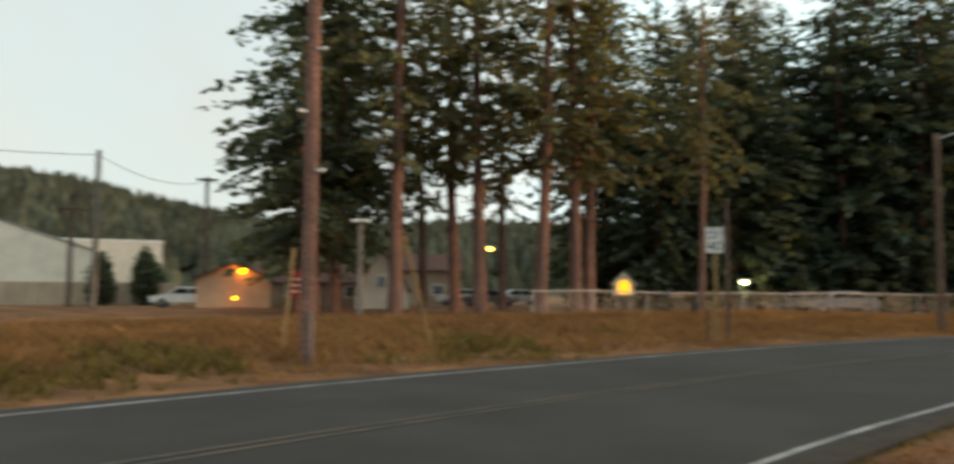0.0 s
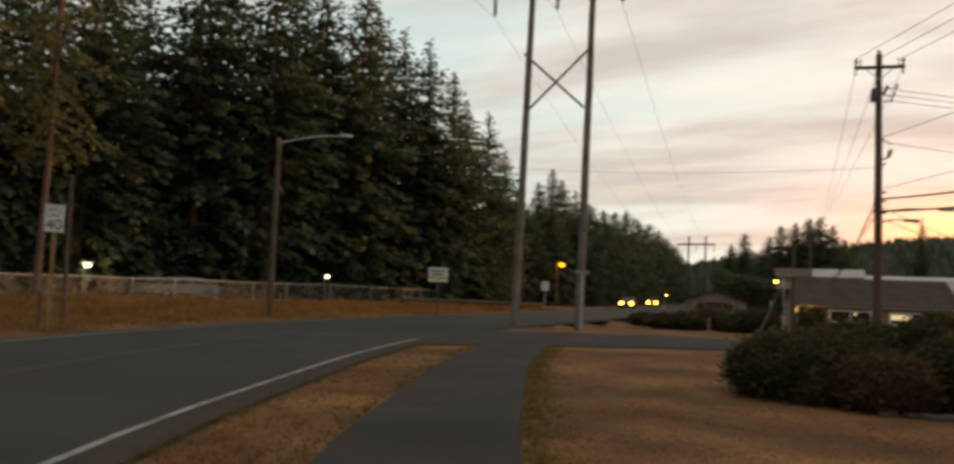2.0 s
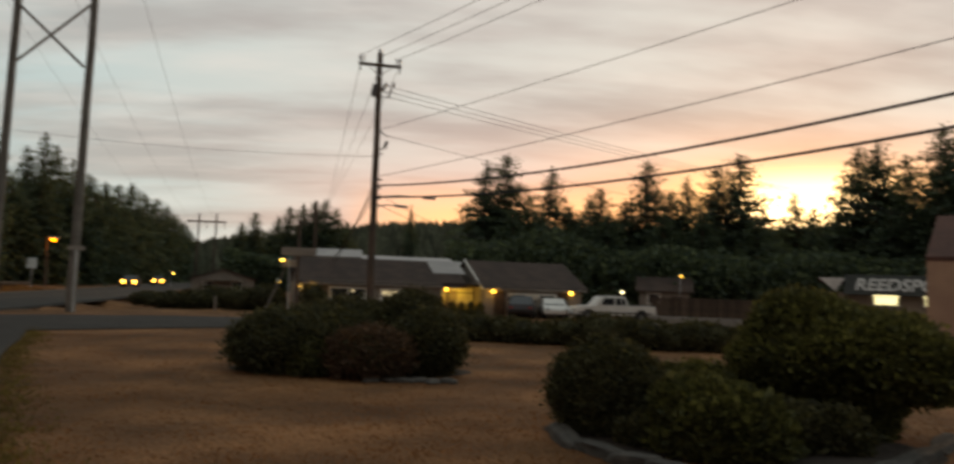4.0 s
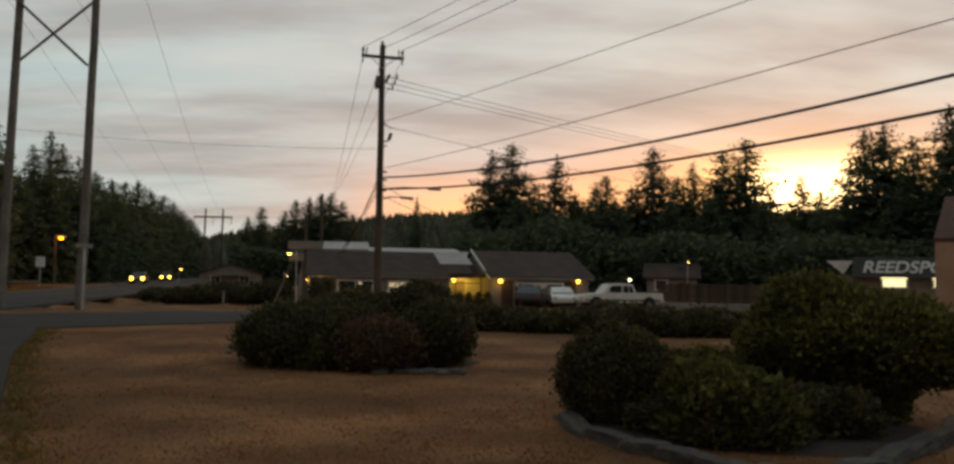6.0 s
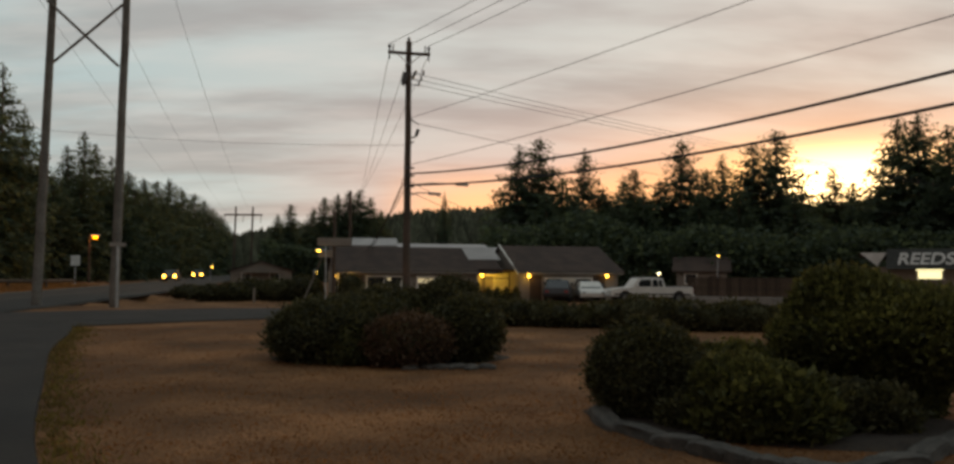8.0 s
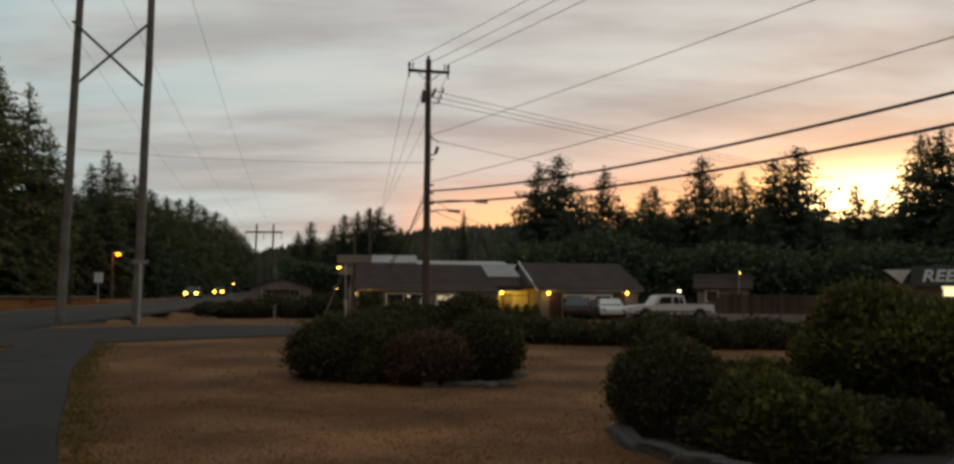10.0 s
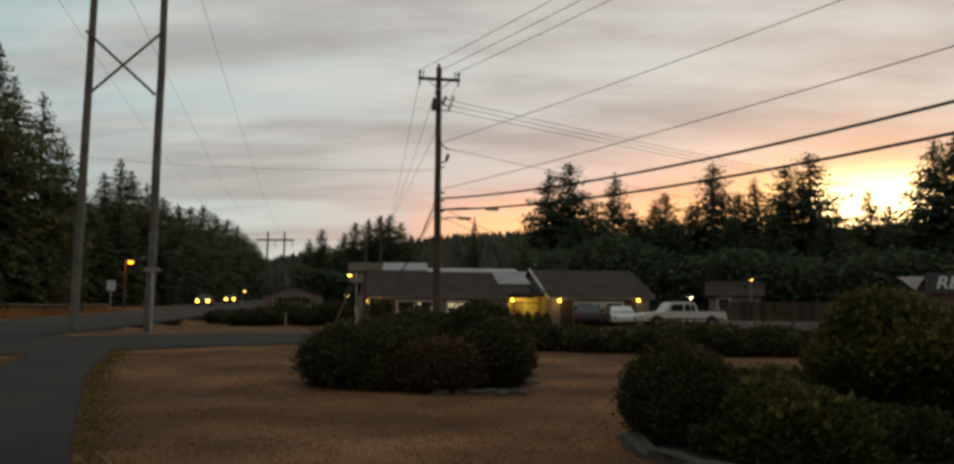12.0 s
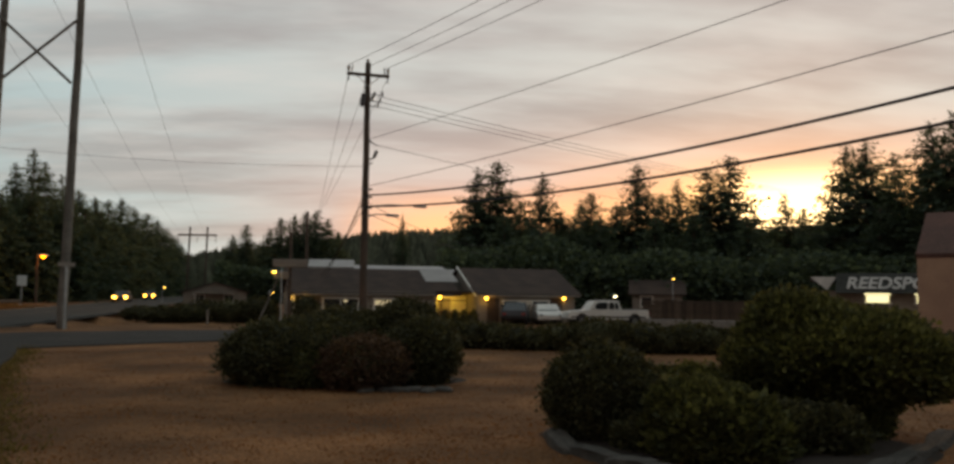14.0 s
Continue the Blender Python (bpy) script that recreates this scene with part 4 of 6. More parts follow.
part("border", add_box(add_box(add_box(box((0.48, 0.004, 0.012), (0, -0.016, zc + 0.36)), (0.48, 0.004, 0.012), (0, -0.016, zc - 0.36)), (0.012, 0.004, 0.72), (-0.24, -0.016, zc)), (0.012, 0.004, 0.72), (0.24, -0.016, zc)), M["sign_black"], plate_)
second_post = thing("marker_post", ground_at(-10.3, 29), "bare slim wooden post behind the speed sign", "post", -9)
part("post", pole_mesh(4.6, 0.06, 0.05, 2, 10), M["wood_pole"], second_post)
refl = thing("reflector_post", ground_at(-9.0, 27.2), "short post with an amber reflector", "post", -9)
part("post", box((0.08, 0.05, 1.25), (0, 0, 0.6), 0.01), M["wood_pole"], refl)
part("reflector", tube((0, -0.03, 1.15), (0, -0.06, 1.15), 0.13, 0.13, 16), M["guard_yellow"], refl, "round amber reflector")
bp = ground_at(-33.35, 48)
board, plate_ = plate_sign(bp, -33.4, "white board sign with printed lines on a post", (0.0,), 1.9, "wood_pole", (1.08, 0.80), 1.95 - bp.z)
for k, (w, c) in enumerate(((0.85, "car_grey"), (0.7, "car_grey"), (0.95, "sign_yellow"))):
    part("print_bar", box((w, 0.006, 0.10 if k < 2 else 0.16), (0, -0.018, 1.95 - bp.z + 0.62 - 0.2 * k)), M[c], plate_)
for az, d, z in ((-40.55, 84, 2.5),):
    q = ground_at(az, d)
    plate_sign(q, az, "small grey road sign plate beyond the junction", (0.0,), z - 0.3, "steel", (0.75, 0.9), z - 0.7)
# sign pole with two boards at the side street's corner
cp = ground_at(-56.3, 50)
corner = thing("pole_sign", cp, "dark pole carrying two pale rectangular boards", "sign", -56)
part("pole", pole_mesh(5.4, 0.11, 0.09, 1), M["wood_pole"], corner)
part("board", box((1.95, 0.14, 0.46), (0.0, -0.16, 3.15 - cp.z), 0.03), M["siding_grey"], corner, "long pale board")
part("board", box((0.85, 0.14, 0.42), (-0.5, -0.16, 2.45 - cp.z), 0.03), M["siding_grey"], corner, "short pale board")
part("prop", add_tube(bmesh.new(), (-1.85, 0.3, -0.05), (-0.7, 0.2, 2.2 - cp.z), 0.05), M["wood_grey"], corner, "slanting pale prop")
q = ground_at(-57.3, 72)
t_ = thing("utility_pole", q, "slim dark utility pole behind the signs", "utility pole", 0, "utility poles")
part("pole", pole_mesh(8.7, 0.15, 0.11, 2), M["wood_pole"], t_)
for az, d, h in ((-51.2, 54, 0.9), (-47.8, 60, 0.8)):
    t_ = thing("marker_post", ground_at(az, d), "short pale marker post at the roadside", "post", az)
    part("post", box((0.12, 0.08, h), (0, 0, h / 2), 0.01), M["siding_grey"], t_)


# ---- chain-link fence on the bank ----
FENCE = [(-1.6, 40.0), (7.0, 47.0), (16.0, 54.0), (25.8, 59.5), (34.0, 61.5), (44.0, 66.0)]
fence_line = curve_points(FENCE, 3.0)
fence = thing("fence", (0, 0, 0), "galvanised chain-link fence along the grassy bank", "fence")
FH = 1.22
tops = []
post_mesh = None
for p in fence_line:
    z = land(p.x, p.y)
    tops.append(Vector((p.x, p.y, z + FH)))
    if post_mesh is None:
        o = part("post", add_ball(tube((0, 0, -0.15), (0, 0, FH + 0.03), 0.035, sides=10), 0.045, (0, 0, FH + 0.04)), M["steel"], fence)
        post_mesh = o.data
    else:
        o = new("post", post_mesh)
        o.parent = fence
    o.matrix_local = pose(p.x, p.y, z)
for a, b in zip(tops, tops[1:]):
    part("top_rail", add_tube(bmesh.new(), a, b, 0.03), M["steel"], fence)
V, F = [], []
for a, b in zip(tops, tops[1:]):
    n = int((b - a).length / 0.13)
    for i in range(n):
        for s in (-1, 1):
            t0 = i / n
            t1 = t0 + s * FH / (b - a).length
            z0, z1 = 0.0, FH
            if t1 < 0 or t1 > 1:
                tc = min(1, max(0, t1))
                z1 = FH * (tc - t0) / (t1 - t0)
                t1 = tc
            p0, p1 = a.lerp(b, t0) - Vector((0, 0, FH - z0)), a.lerp(b, t1) - Vector((0, 0, FH - z1))
            k = len(V)
            w = (b - a).normalized() * 0.003
            V += [p0 - w, p0 + w, p1 + w, p1 - w]
            F.append((k, k + 1, k + 2, k + 3))
mesh_ob("chain_link", V, F, M["steel"], fence)["kind"] = "stuff"
rail = thing("guard_rail", (0, 0, 0), "low dark timber guard rail beyond the fence", "guard rail")
rl = [ground_at(az, d) for az, d in ((-31, 66), (-33, 68), (-35, 70), (-37, 72), (-39, 74), (-40.5, 77))]
for a, b in zip(rl, rl[1:]):
    part("rail", add_tube(bmesh.new(), a + Vector((0, 0, 0.55)), b + Vector((0, 0, 0.55)), 0.14), M["board"], rail)
    part("post", box((0.18, 0.18, 0.8), a + Vector((0, 0, 0.3)), 0.01), M["board"], rail)


# ---- buildings ----
def facing(az, d, z):
    """A thing's pose so that its -y side faces the standing place."""
    p = spot(az, d)
    return (p.x, p.y, z), az


def gable_roof(w, dep, eave, ridge, over=0.35, thick=0.12, axis="x"):
    """Two roof slabs; axis: the ridge's direction."""
    bm = bmesh.new()
    if axis == "x":
        half = dep / 2 + over
        rise = (ridge - eave) * (half / (dep / 2))
        prof = [(-half, ridge - rise), (0, ridge), (half, ridge - rise), (half, ridge - rise + thick), (0, ridge + thick), (-half, ridge - rise + thick)]
        add_prism(bm, prof, w + 2 * over, pose(0, 0, 0, 0, 0, 90))
    else:
        half = w / 2 + over
        rise = (ridge - eave) * (half / (w / 2))
        prof = [(-half, ridge - rise), (0, ridge), (half, ridge - rise), (half, ridge - rise + thick), (0, ridge + thick), (-half, ridge - rise + thick)]
        add_prism(bm, prof, dep + 2 * over)
    return bm


def gable_walls(w, dep, eave, ridge, axis="x"):
    if axis == "x":
        return prism([(-dep / 2, -0.3), (dep / 2, -0.3), (dep / 2, eave), (0, ridge), (-dep / 2, eave)], w, pose(0, 0, 0, 0, 0, 90))
    return prism([(-w / 2, -0.3), (w / 2, -0.3), (w / 2, eave), (0, ridge), (-w / 2, eave)], dep)


def window(parent, x, z, w, h, y, bars=(1, 0), pane="pane", label=""):
    """A framed window on a front at depth y; bars: upright and level glazing bars."""
    win = part("window", add_box(add_box(add_box(box((w + 0.16, 0.08, 0.09), (x, y - 0.03, z + h / 2), 0.01), (w + 0.2, 0.1, 0.08), (x, y - 0.035, z - h / 2), 0.01), (0.09, 0.08, h), (x - w / 2, y - 0.03, z), 0.01), (0.09, 0.08, h), (x + w / 2, y - 0.03, z), 0.01), M["trim"], parent, label)
    part("pane", box((w, 0.02, h), (x, y - 0.012, z)), M[pane], win)
    for k in range(bars[0]):
        part("glazing_bar", box((0.06, 0.04, h), (x - w / 2 + w * (k + 1) / (bars[0] + 1), y - 0.035, z)), M["trim"], win)
    for k in range(bars[1]):
        part("glazing_bar", box((w, 0.045, 0.06), (x, y - 0.036, z - h / 2 + h * (k + 1) / (bars[1] + 1))), M["trim"], win)
    return win


def siding(parent, w, z0, z1, x, y, material, gap=0.18):
    """Lapped boards on a front."""
    base_me = None
    z = z0
    while z < z1 - 0.02:
        if base_me is None:
            o = part("siding_board", box((w, 0.03, gap - 0.015), (0, 0, 0), 0.0, (-4, 0, 0)), M[material], parent)
            base_me = o.data
        else:
            o = new("siding_board", base_me)
            o.parent = parent
        o.matrix_local = pose(x, y - 0.012, z + gap / 2)
        z += gap


def wall_lamp(parent, x, y, z, bulb="bulb_yellow", r=0.085):
    l = part("wall_lamp", box((0.12, 0.14, 0.2), (x, y - 0.06, z + 0.1), 0.02), M["sign_black"], parent)
    part("bulb", ball(r, (x, y - 0.2, z)), M[bulb], l, "glowing lamp")


# the low building across the side street: long wing, lit entry, gabled wing
GZ = -0.72
pl, tn = facing(-65.6, 58.0, GZ)
lodge = thing("office_building", pl, "low grey building with dark shingle roofs and a yellow-lit entry", "building", tn + 14)
E_ = 2.2
wing = part("wall", gable_walls(9.4, 8.0, E_, 3.8), M["siding_grey"], lodge)
wing.matrix_local = pose(-4.5, 4.0, 0)
r_ = part("roof", gable_roof(10.9, 8.0, E_, 3.8, 0.3), M["shingle"], lodge)
r_.matrix_local = pose(-3.75, 4.0, 0)
siding(lodge, 9.3, 0.0, E_, -4.5, 0.0, "siding_grey")
part("trim_board", box((0.12, 0.06, E_), (-9.16, -0.03, E_ / 2), 0.01), M["trim"], lodge)
wide = window(lodge, -6.12, 1.36, 2.3, 1.0, -0.02, (1, 0), label="white-framed dark window over small panes")
part("glazing_bar", box((2.3, 0.045, 0.06), (-6.12, -0.056, 1.18)), M["trim"], wide)
for k in range(5):
    part("glazing_bar", box((0.04, 0.04, 0.3), (-7.0 + 0.42 * k, -0.056, 1.01)), M["trim"], wide)
part("lit_lamp", box((0.26, 0.02, 0.16), (-5.8, -0.048, 1.68), 0.01), M["lit_green"], wide, "lamp glowing behind the glass")
lit_win = window(lodge, -2.75, 1.50, 2.3, 0.72, -0.02, (1, 0), label="white-framed window partly lit")
part("lit_blind", box((1.05, 0.02, 0.34), (-3.32, -0.05, 1.58), 0.005), M["lit_green"], lit_win, "pane lit pale yellow")
part("door", box((0.95, 0.06, 1.95), (-7.95, -0.03, 0.98), 0.01), M["brick"], lodge, "dark brown front door")
for x in (-9.75, -8.75):
    part("porch_post", box((0.1, 0.1, E_), (x, -0.2, E_ / 2), 0.01), M["siding_grey"], lodge)
wall_lamp(lodge, -8.48, -0.05, 1.8, r=0.1)
wall_lamp(lodge, -9.35, -0.15, 1.85, r=0.06)
part("gutter", box((10.6, 0.1, 0.1), (-3.9, -0.38, E_ - 0.10), 0.02), M["siding_grey"], lodge)
# recessed lit entry
part("entry_wall", box((3.0, 0.12, 2.2), (1.75, 1.7, 1.1)), M["entry_paint"], lodge, "cream entry wall under a yellow lamp")
part("entry_side", box((0.12, 1.7, 2.2), (0.3, 0.85, 1.1)), M["entry_paint"], lodge)
part("entry_roof", box((2.9, 2.1, 0.14), (1.75, 0.75, E_ + 0.06), 0.02, (-4, 0, 0)), M["shingle"], lodge)
part("roof_sheet", box((2.35, 2.5, 0.06), (1.2, 2.85, 3.5), 0.01, (21.8, 0, 0)), M["metal_pale"], lodge, "pale sheet-metal roof patch")
part("ridge_strip", box((6.8, 1.6, 0.06), (-1.2, 4.85, 4.06), 0.01, (11, 0, 0)), M["metal_pale"], lodge, "pale low-pitched metal roof strip behind the ridge")
part("entry_screen", add_box(add_box(box((0.07, 0.07, 2.1), (0.75, 0.1, 1.05)), (0.07, 0.07, 2.1), (2.55, 0.1, 1.05)), (1.8, 0.05, 0.06), (1.65, 0.1, 1.75)), M["brick"], lodge)
part("entry_door", box((0.9, 0.06, 1.9), (1.35, 1.6, 0.96), 0.01), M["siding_grey"], lodge, "pale entry door")
part("entry_rail", add_box(add_box(box((2.3, 0.05, 0.05), (1.65, 0.0, 0.95)), (0.05, 0.05, 0.9), (1.25, 0.0, 0.5)), (0.05, 0.05, 0.9), (2.05, 0.0, 0.5)), M["brick"], lodge)
wall_lamp(lodge, 0.95, 1.55, 1.95, r=0.1)
gw = part("wall", gable_walls(7.2, 9.0, E_ + 0.03, 4.0), M["siding_grey"], lodge)
gw.matrix_local = pose(6.55, 3.6, 0)
g_roof = part("roof", gable_roof(7.2, 9.0, E_ + 0.03, 4.0, 0.3), M["shingle"], lodge)
g_roof.matrix_local = pose(6.65, 3.6, 0)
part("barge_board", prism([(-4.85, 2.04), (0, 4.08), (0, 4.22), (-4.85, 2.18)], 0.07, pose(2.78, 3.6, 0, 0, 0, 90)), M["trim"], lodge, "white barge board on the gable")
siding(lodge, 7.1, 0.0, E_, 6.55, -0.9, "siding_grey")
for x in (5.42, 7.58):
    window(lodge, x, 1.32, 1.2, 0.92, -0.92, (0, 1), label="white-framed dark window")
part("panel", box((0.8, 0.03, 1.3), (6.5, -0.94, 1.2), 0.01), M["siding_white"], lodge, "pale panel between the windows")
part("gutter", box((7.6, 0.1, 0.1), (6.65, -1.24, E_ - 0.09), 0.02), M["siding_grey"], lodge)
part("door", box((0.85, 0.06, 1.95), (4.12, -0.93, 0.98), 0.01), M["brick"], lodge, "dark brown side door")
part("door", box((0.85, 0.06, 1.95), (8.75, -0.93, 0.98), 0.01), M["brick"], lodge, "dark brown side door")
wall_lamp(lodge, 3.57, -0.95, 1.93, r=0.1)
wall_lamp(lodge, 9.25, -0.95, 1.96, r=0.1)
# roofs behind it
pl, tn = facing(-65.4, 74.0, GZ - 0.5)
hall = thing("storage_hall", pl, "long hall with a pale sheet-metal roof behind the offices", "building", tn)
part("wall", gable_walls(9.6, 7.0, 3.9, 4.7), M["siding_grey"], hall)
part("roof", gable_roof(9.6, 7.0, 3.9, 4.7, 0.3), M["metal_pale"], hall)
for k in range(14):
    part("roof_rib", box((0.05, 3.7, 0.05), (-4.6 + k * 0.7, -1.75, 4.42), 0.0, (13, 0, 0)), M["metal_pale"], hall)
pl, tn = facing(-58.95, 76.0, GZ)
block = thing("storage_block", pl, "dark taller block with a pale sheet-metal roof", "building", tn)
part("wall", gable_walls(3.4, 5.0, 4.35, 5.0), M["shingle"], block)
part("roof", gable_roof(3.4, 5.0, 4.35, 5.0, 0.25), M["metal_pale"], block)
# small house behind the truck
pl, tn = facing(-80.6, 78.0, GZ)
house = thing("house", pl, "small dim house with a dark roof", "house", tn)
part("wall", gable_walls(4.2, 5.0, 2.4, 3.5), M["siding_grey"], house)
part("roof", gable_roof(4.2, 5.0, 2.4, 3.5), M["shingle"], house)
window(house, -0.9, 1.7, 1.0, 0.9, -2.52, (0, 0))
part("door", box((0.95, 0.06, 1.95), (1.1, -2.53, 0.98), 0.01), M["brick"], house)
pl, tn = facing(-77.2, 84.0, GZ)
shed = thing("shed", pl, "small dim shed beside the house", "shed", tn)
part("wall", gable_walls(2.6, 3.0, 2.2, 3.0, "y"), M["siding_grey"], shed)
part("roof", gable_roof(2.6, 3.0, 2.2, 3.0, 0.25, axis="y"), M["shingle"], shed)
# board fence to the right of the truck
pl, tn = facing(-84.4, 62.0, GZ)
bf = thing("board_fence", pl, "dark brown board fence", "fence", tn)
bmesh_board = None
for k in range(46):
    if bmesh_board is None:
        o = part("board", box((0.2, 0.025, 1.9), (0, 0, 0.95), 0.004), M["board"], bf)
        bmesh_board = o.data
    else:
        o = new("board", bmesh_board)
        o.parent = bf
    o.matrix_local = pose(-5.0 + k * 0.215, 0, 0.01 * math.sin(k * 2.1))
part("rail", add_box(box((10.0, 0.06, 0.09), (-0.1, 0.05, 0.5)), (10.0, 0.06, 0.09), (-0.1, 0.05, 1.5)), M["board"], bf)
pl, tn = facing(-83.6, 52.5, -0.6)
kerb_wall = thing("low_wall", pl, "low pale concrete wall along the street", "wall", tn)
for k in range(6):
    part("block", box((1.22, 0.3, 0.72), (-3.1 + k * 1.24, 0, 0.33), 0.02), M["concrete"], kerb_wall)

# shop with a lettered fascia
pl, tn = facing(-95.3, 45.0, -0.62)
shop = thing("shop", pl, "shop with a dark lettered fascia over bright windows", "shop", tn)
part("wall", box((9.4, 6.0, 2.6), (0.7, 3.0, 1.15), 0.02), M["siding_grey"], shop)
fas = part("fascia", prism([(-0.55, 2.35), (0.0, 2.35), (0.0, 3.3), (-0.15, 3.3)], 7.8, pose(0.9, -0.1, 0, 0, 0, 90)), M["fascia"], shop, "dark sloping fascia band")
letters = lettering("lettering", "REEDSPO", 0.84, M["sign_white"], fas, pose(-0.82, -0.48, 2.80, 66, 0, 0), 0.02, 0.2, 0.018)
part("end_panel", prism([(-4.15, 3.12), (-2.98, 3.12), (-3.4, 2.48)], 0.3, pose(0, -0.25, 0)), M["sign_white"], shop, "white triangular fascia end")
for x in (-1.2, 0.95):
    window(shop, x, 2.08, 1.05, 0.42, -0.02, (0, 0), "lit_shop", "bright lit shop window")
    part("light_strip", box((1.1, 0.1, 0.1), (x, -0.12, 2.32), 0.01), M["lit_shop"], shop)
part("flat_roof", box((9.8, 6.4, 0.2), (0.7, 3.1, 3.0), 0.02), M["shingle"], shop)

# pink building with a brown roof close to the street
pl, tn = facing(-102.4, 31.0, -0.25)
pink = thing("pink_building", pl, "dull pink stucco building with a brown roof", "building", tn)
part("wall", gable_walls(6.4, 6.0, 2.95, 4.4), M["stucco_pink"], pink)
part("roof", gable_roof(6.4, 6.0, 2.95, 4.4, 0.02), M["shingle_red"], pink)

# far small house by the highway
pl, tn = facing(-51.6, 98, land(*spot(-51.6, 98).xy))
fh = thing("house", pl, "small far house with a pale porch", "house", tn)
part("wall", gable_walls(6.5, 5.0, 1.9, 2.9, "y"), M["siding_grey"], fh)
part("roof", gable_roof(6.5, 5.0, 1.9, 2.9, axis="y"), M["shingle"], fh)
window(fh, -1.6, 1.25, 1.0, 0.8, -2.52, (1, 0))
window(fh, 1.4, 1.25, 1.0, 0.8, -2.52, (1, 0))
part("porch", add_box(add_box(box((4.0, 1.2, 0.1), (0, -3.2, 1.8)), (0.1, 0.1, 1.8), (-1.9, -3.7, 0.9)), (0.1, 0.1, 1.8), (1.9, -3.7, 0.9)), M["siding_grey"], fh)

# warehouse, shed and house at the other side of the road
pl, tn = facing(37.5, 84, 0.3)
wh = thing("warehouse", pl, "white metal warehouse with a low gable", "warehouse", tn)
part("wall", gable_walls(19.0, 16.0, 4.4, 7.4, "y"), M["siding_white"], wh)
part("roof", gable_roof(19.0, 16.0, 4.4, 7.4, 0.15, axis="y"), M["metal_pale"], wh)
for k in range(38):
    h_ = 4.4 + 3.0 * (1 - abs(-9.25 + 0.5 * k) / 9.5)
    part("wall_rib", box((0.05, 0.05, h_), (-9.25 + 0.5 * k, -8.02, h_ / 2)), M["siding_white"], wh)
part("vent", box((0.5, 0.1, 0.2), (2.2, -8.05, 5.0)), M["car_grey"], wh)
pl, tn = facing(29.3, 92, 0.3)
wh2 = thing("warehouse", pl, "white flat-topped warehouse annex", "warehouse", tn)
part("wall", box((13.0, 10, 6.2), (-1.8, 5, 2.9), 0.03), M["siding_white"], wh2)
part("parapet", box((13.2, 10.2, 0.25), (-1.8, 5, 6.05), 0.02), M["trim"], wh2)
for k in range(26):
    part("wall_rib", box((0.05, 0.05, 5.9), (-8.0 + 0.5 * k, -0.02, 2.95)), M["siding_white"], wh2)
pl, tn = facing(32.0, 70, 0.3)
tanw = thing("yard_wall", pl, "low tan wall in front of the warehouse", "wall", tn)
for k in range(9):
    part("panel", box((2.0, 0.16, 1.75), (-9.0 + 2.03 * k, 0, 0.85), 0.02), M["siding_tan"], tanw)
pl, tn = facing(21.95, 62, 0.26)
sh = thing("shed", pl, "tan gabled shed under an orange lamp", "shed", tn)
part("wall", gable_walls(4.8, 5.0, 2.0, 3.0, "y"), M["siding_tan"], sh)
part("roof", gable_roof(4.8, 5.0, 2.0, 3.0, 0.25, axis="y"), M["shingle_red"], sh)
wall_lamp(sh, 0.55, -2.6, 2.55, "bulb_orange", 0.17)
wall_lamp(sh, 0.1, -2.5, 0.72, "bulb_orange", 0.09)
pl, tn = facing(16.0, 70, 0.26)
lh = thing("house", pl, "long low house with a brown-red roof", "house", tn)
part("wall", gable_walls(11.0, 6.0, 1.9, 3.2), M["siding_tan"], lh)
part("roof", gable_roof(11.0, 6.0, 1.9, 3.2, 0.3), M["shingle_red"], lh)
window(lh, -2.5, 1.2, 1.2, 0.9, -3.02, (1, 0))
window(lh, 2.0, 1.2, 1.2, 0.9, -3.02, (1, 0))
pl, tn = facing(12.4, 62, 0.26)
wg = thing("house", pl, "white gabled house front behind the firs", "house", tn)
part("wall", gable_walls(3.6, 6.0, 1.5, 4.0, "y"), M["siding_white"], wg)
part("roof", gable_roof(3.6, 6.0, 1.5, 4.0, 0.25, axis="y"), M["shingle_red"], wg)
window(wg, 0.0, 1.9, 0.6, 0.8, -3.02, (0, 0))
pl, tn = facing(9.4, 80, 0.26)
bh = thing("house", pl, "brown-roofed house behind the firs", "house", tn)
part("wall", gable_walls(6.0, 6.0, 3.2, 4.6), M["siding_tan"], bh)
part("roof", gable_roof(6.0, 6.0, 3.2, 4.6), M["shingle_red"], bh)
window(bh, 1.0, 1.4, 1.0, 0.9, -3.02, (1, 0))
rs = ground_at(18.0, 50)
red = thing("red_sign", rs, "upright red sign with white stripes", "sign", 18)
part("post", box((0.14, 0.12, 2.2), (0, 0.05, 1.1), 0.01), M["wood_pole"], red)
part("panel", box((0.7, 0.06, 1.5), (0, -0.03, 1.6), 0.02), M["sign_red"], red)
for k in range(3):
    part("stripe", box((0.62, 0.01, 0.1), (0, -0.066, 1.15 + 0.35 * k)), M["sign_white"], red)
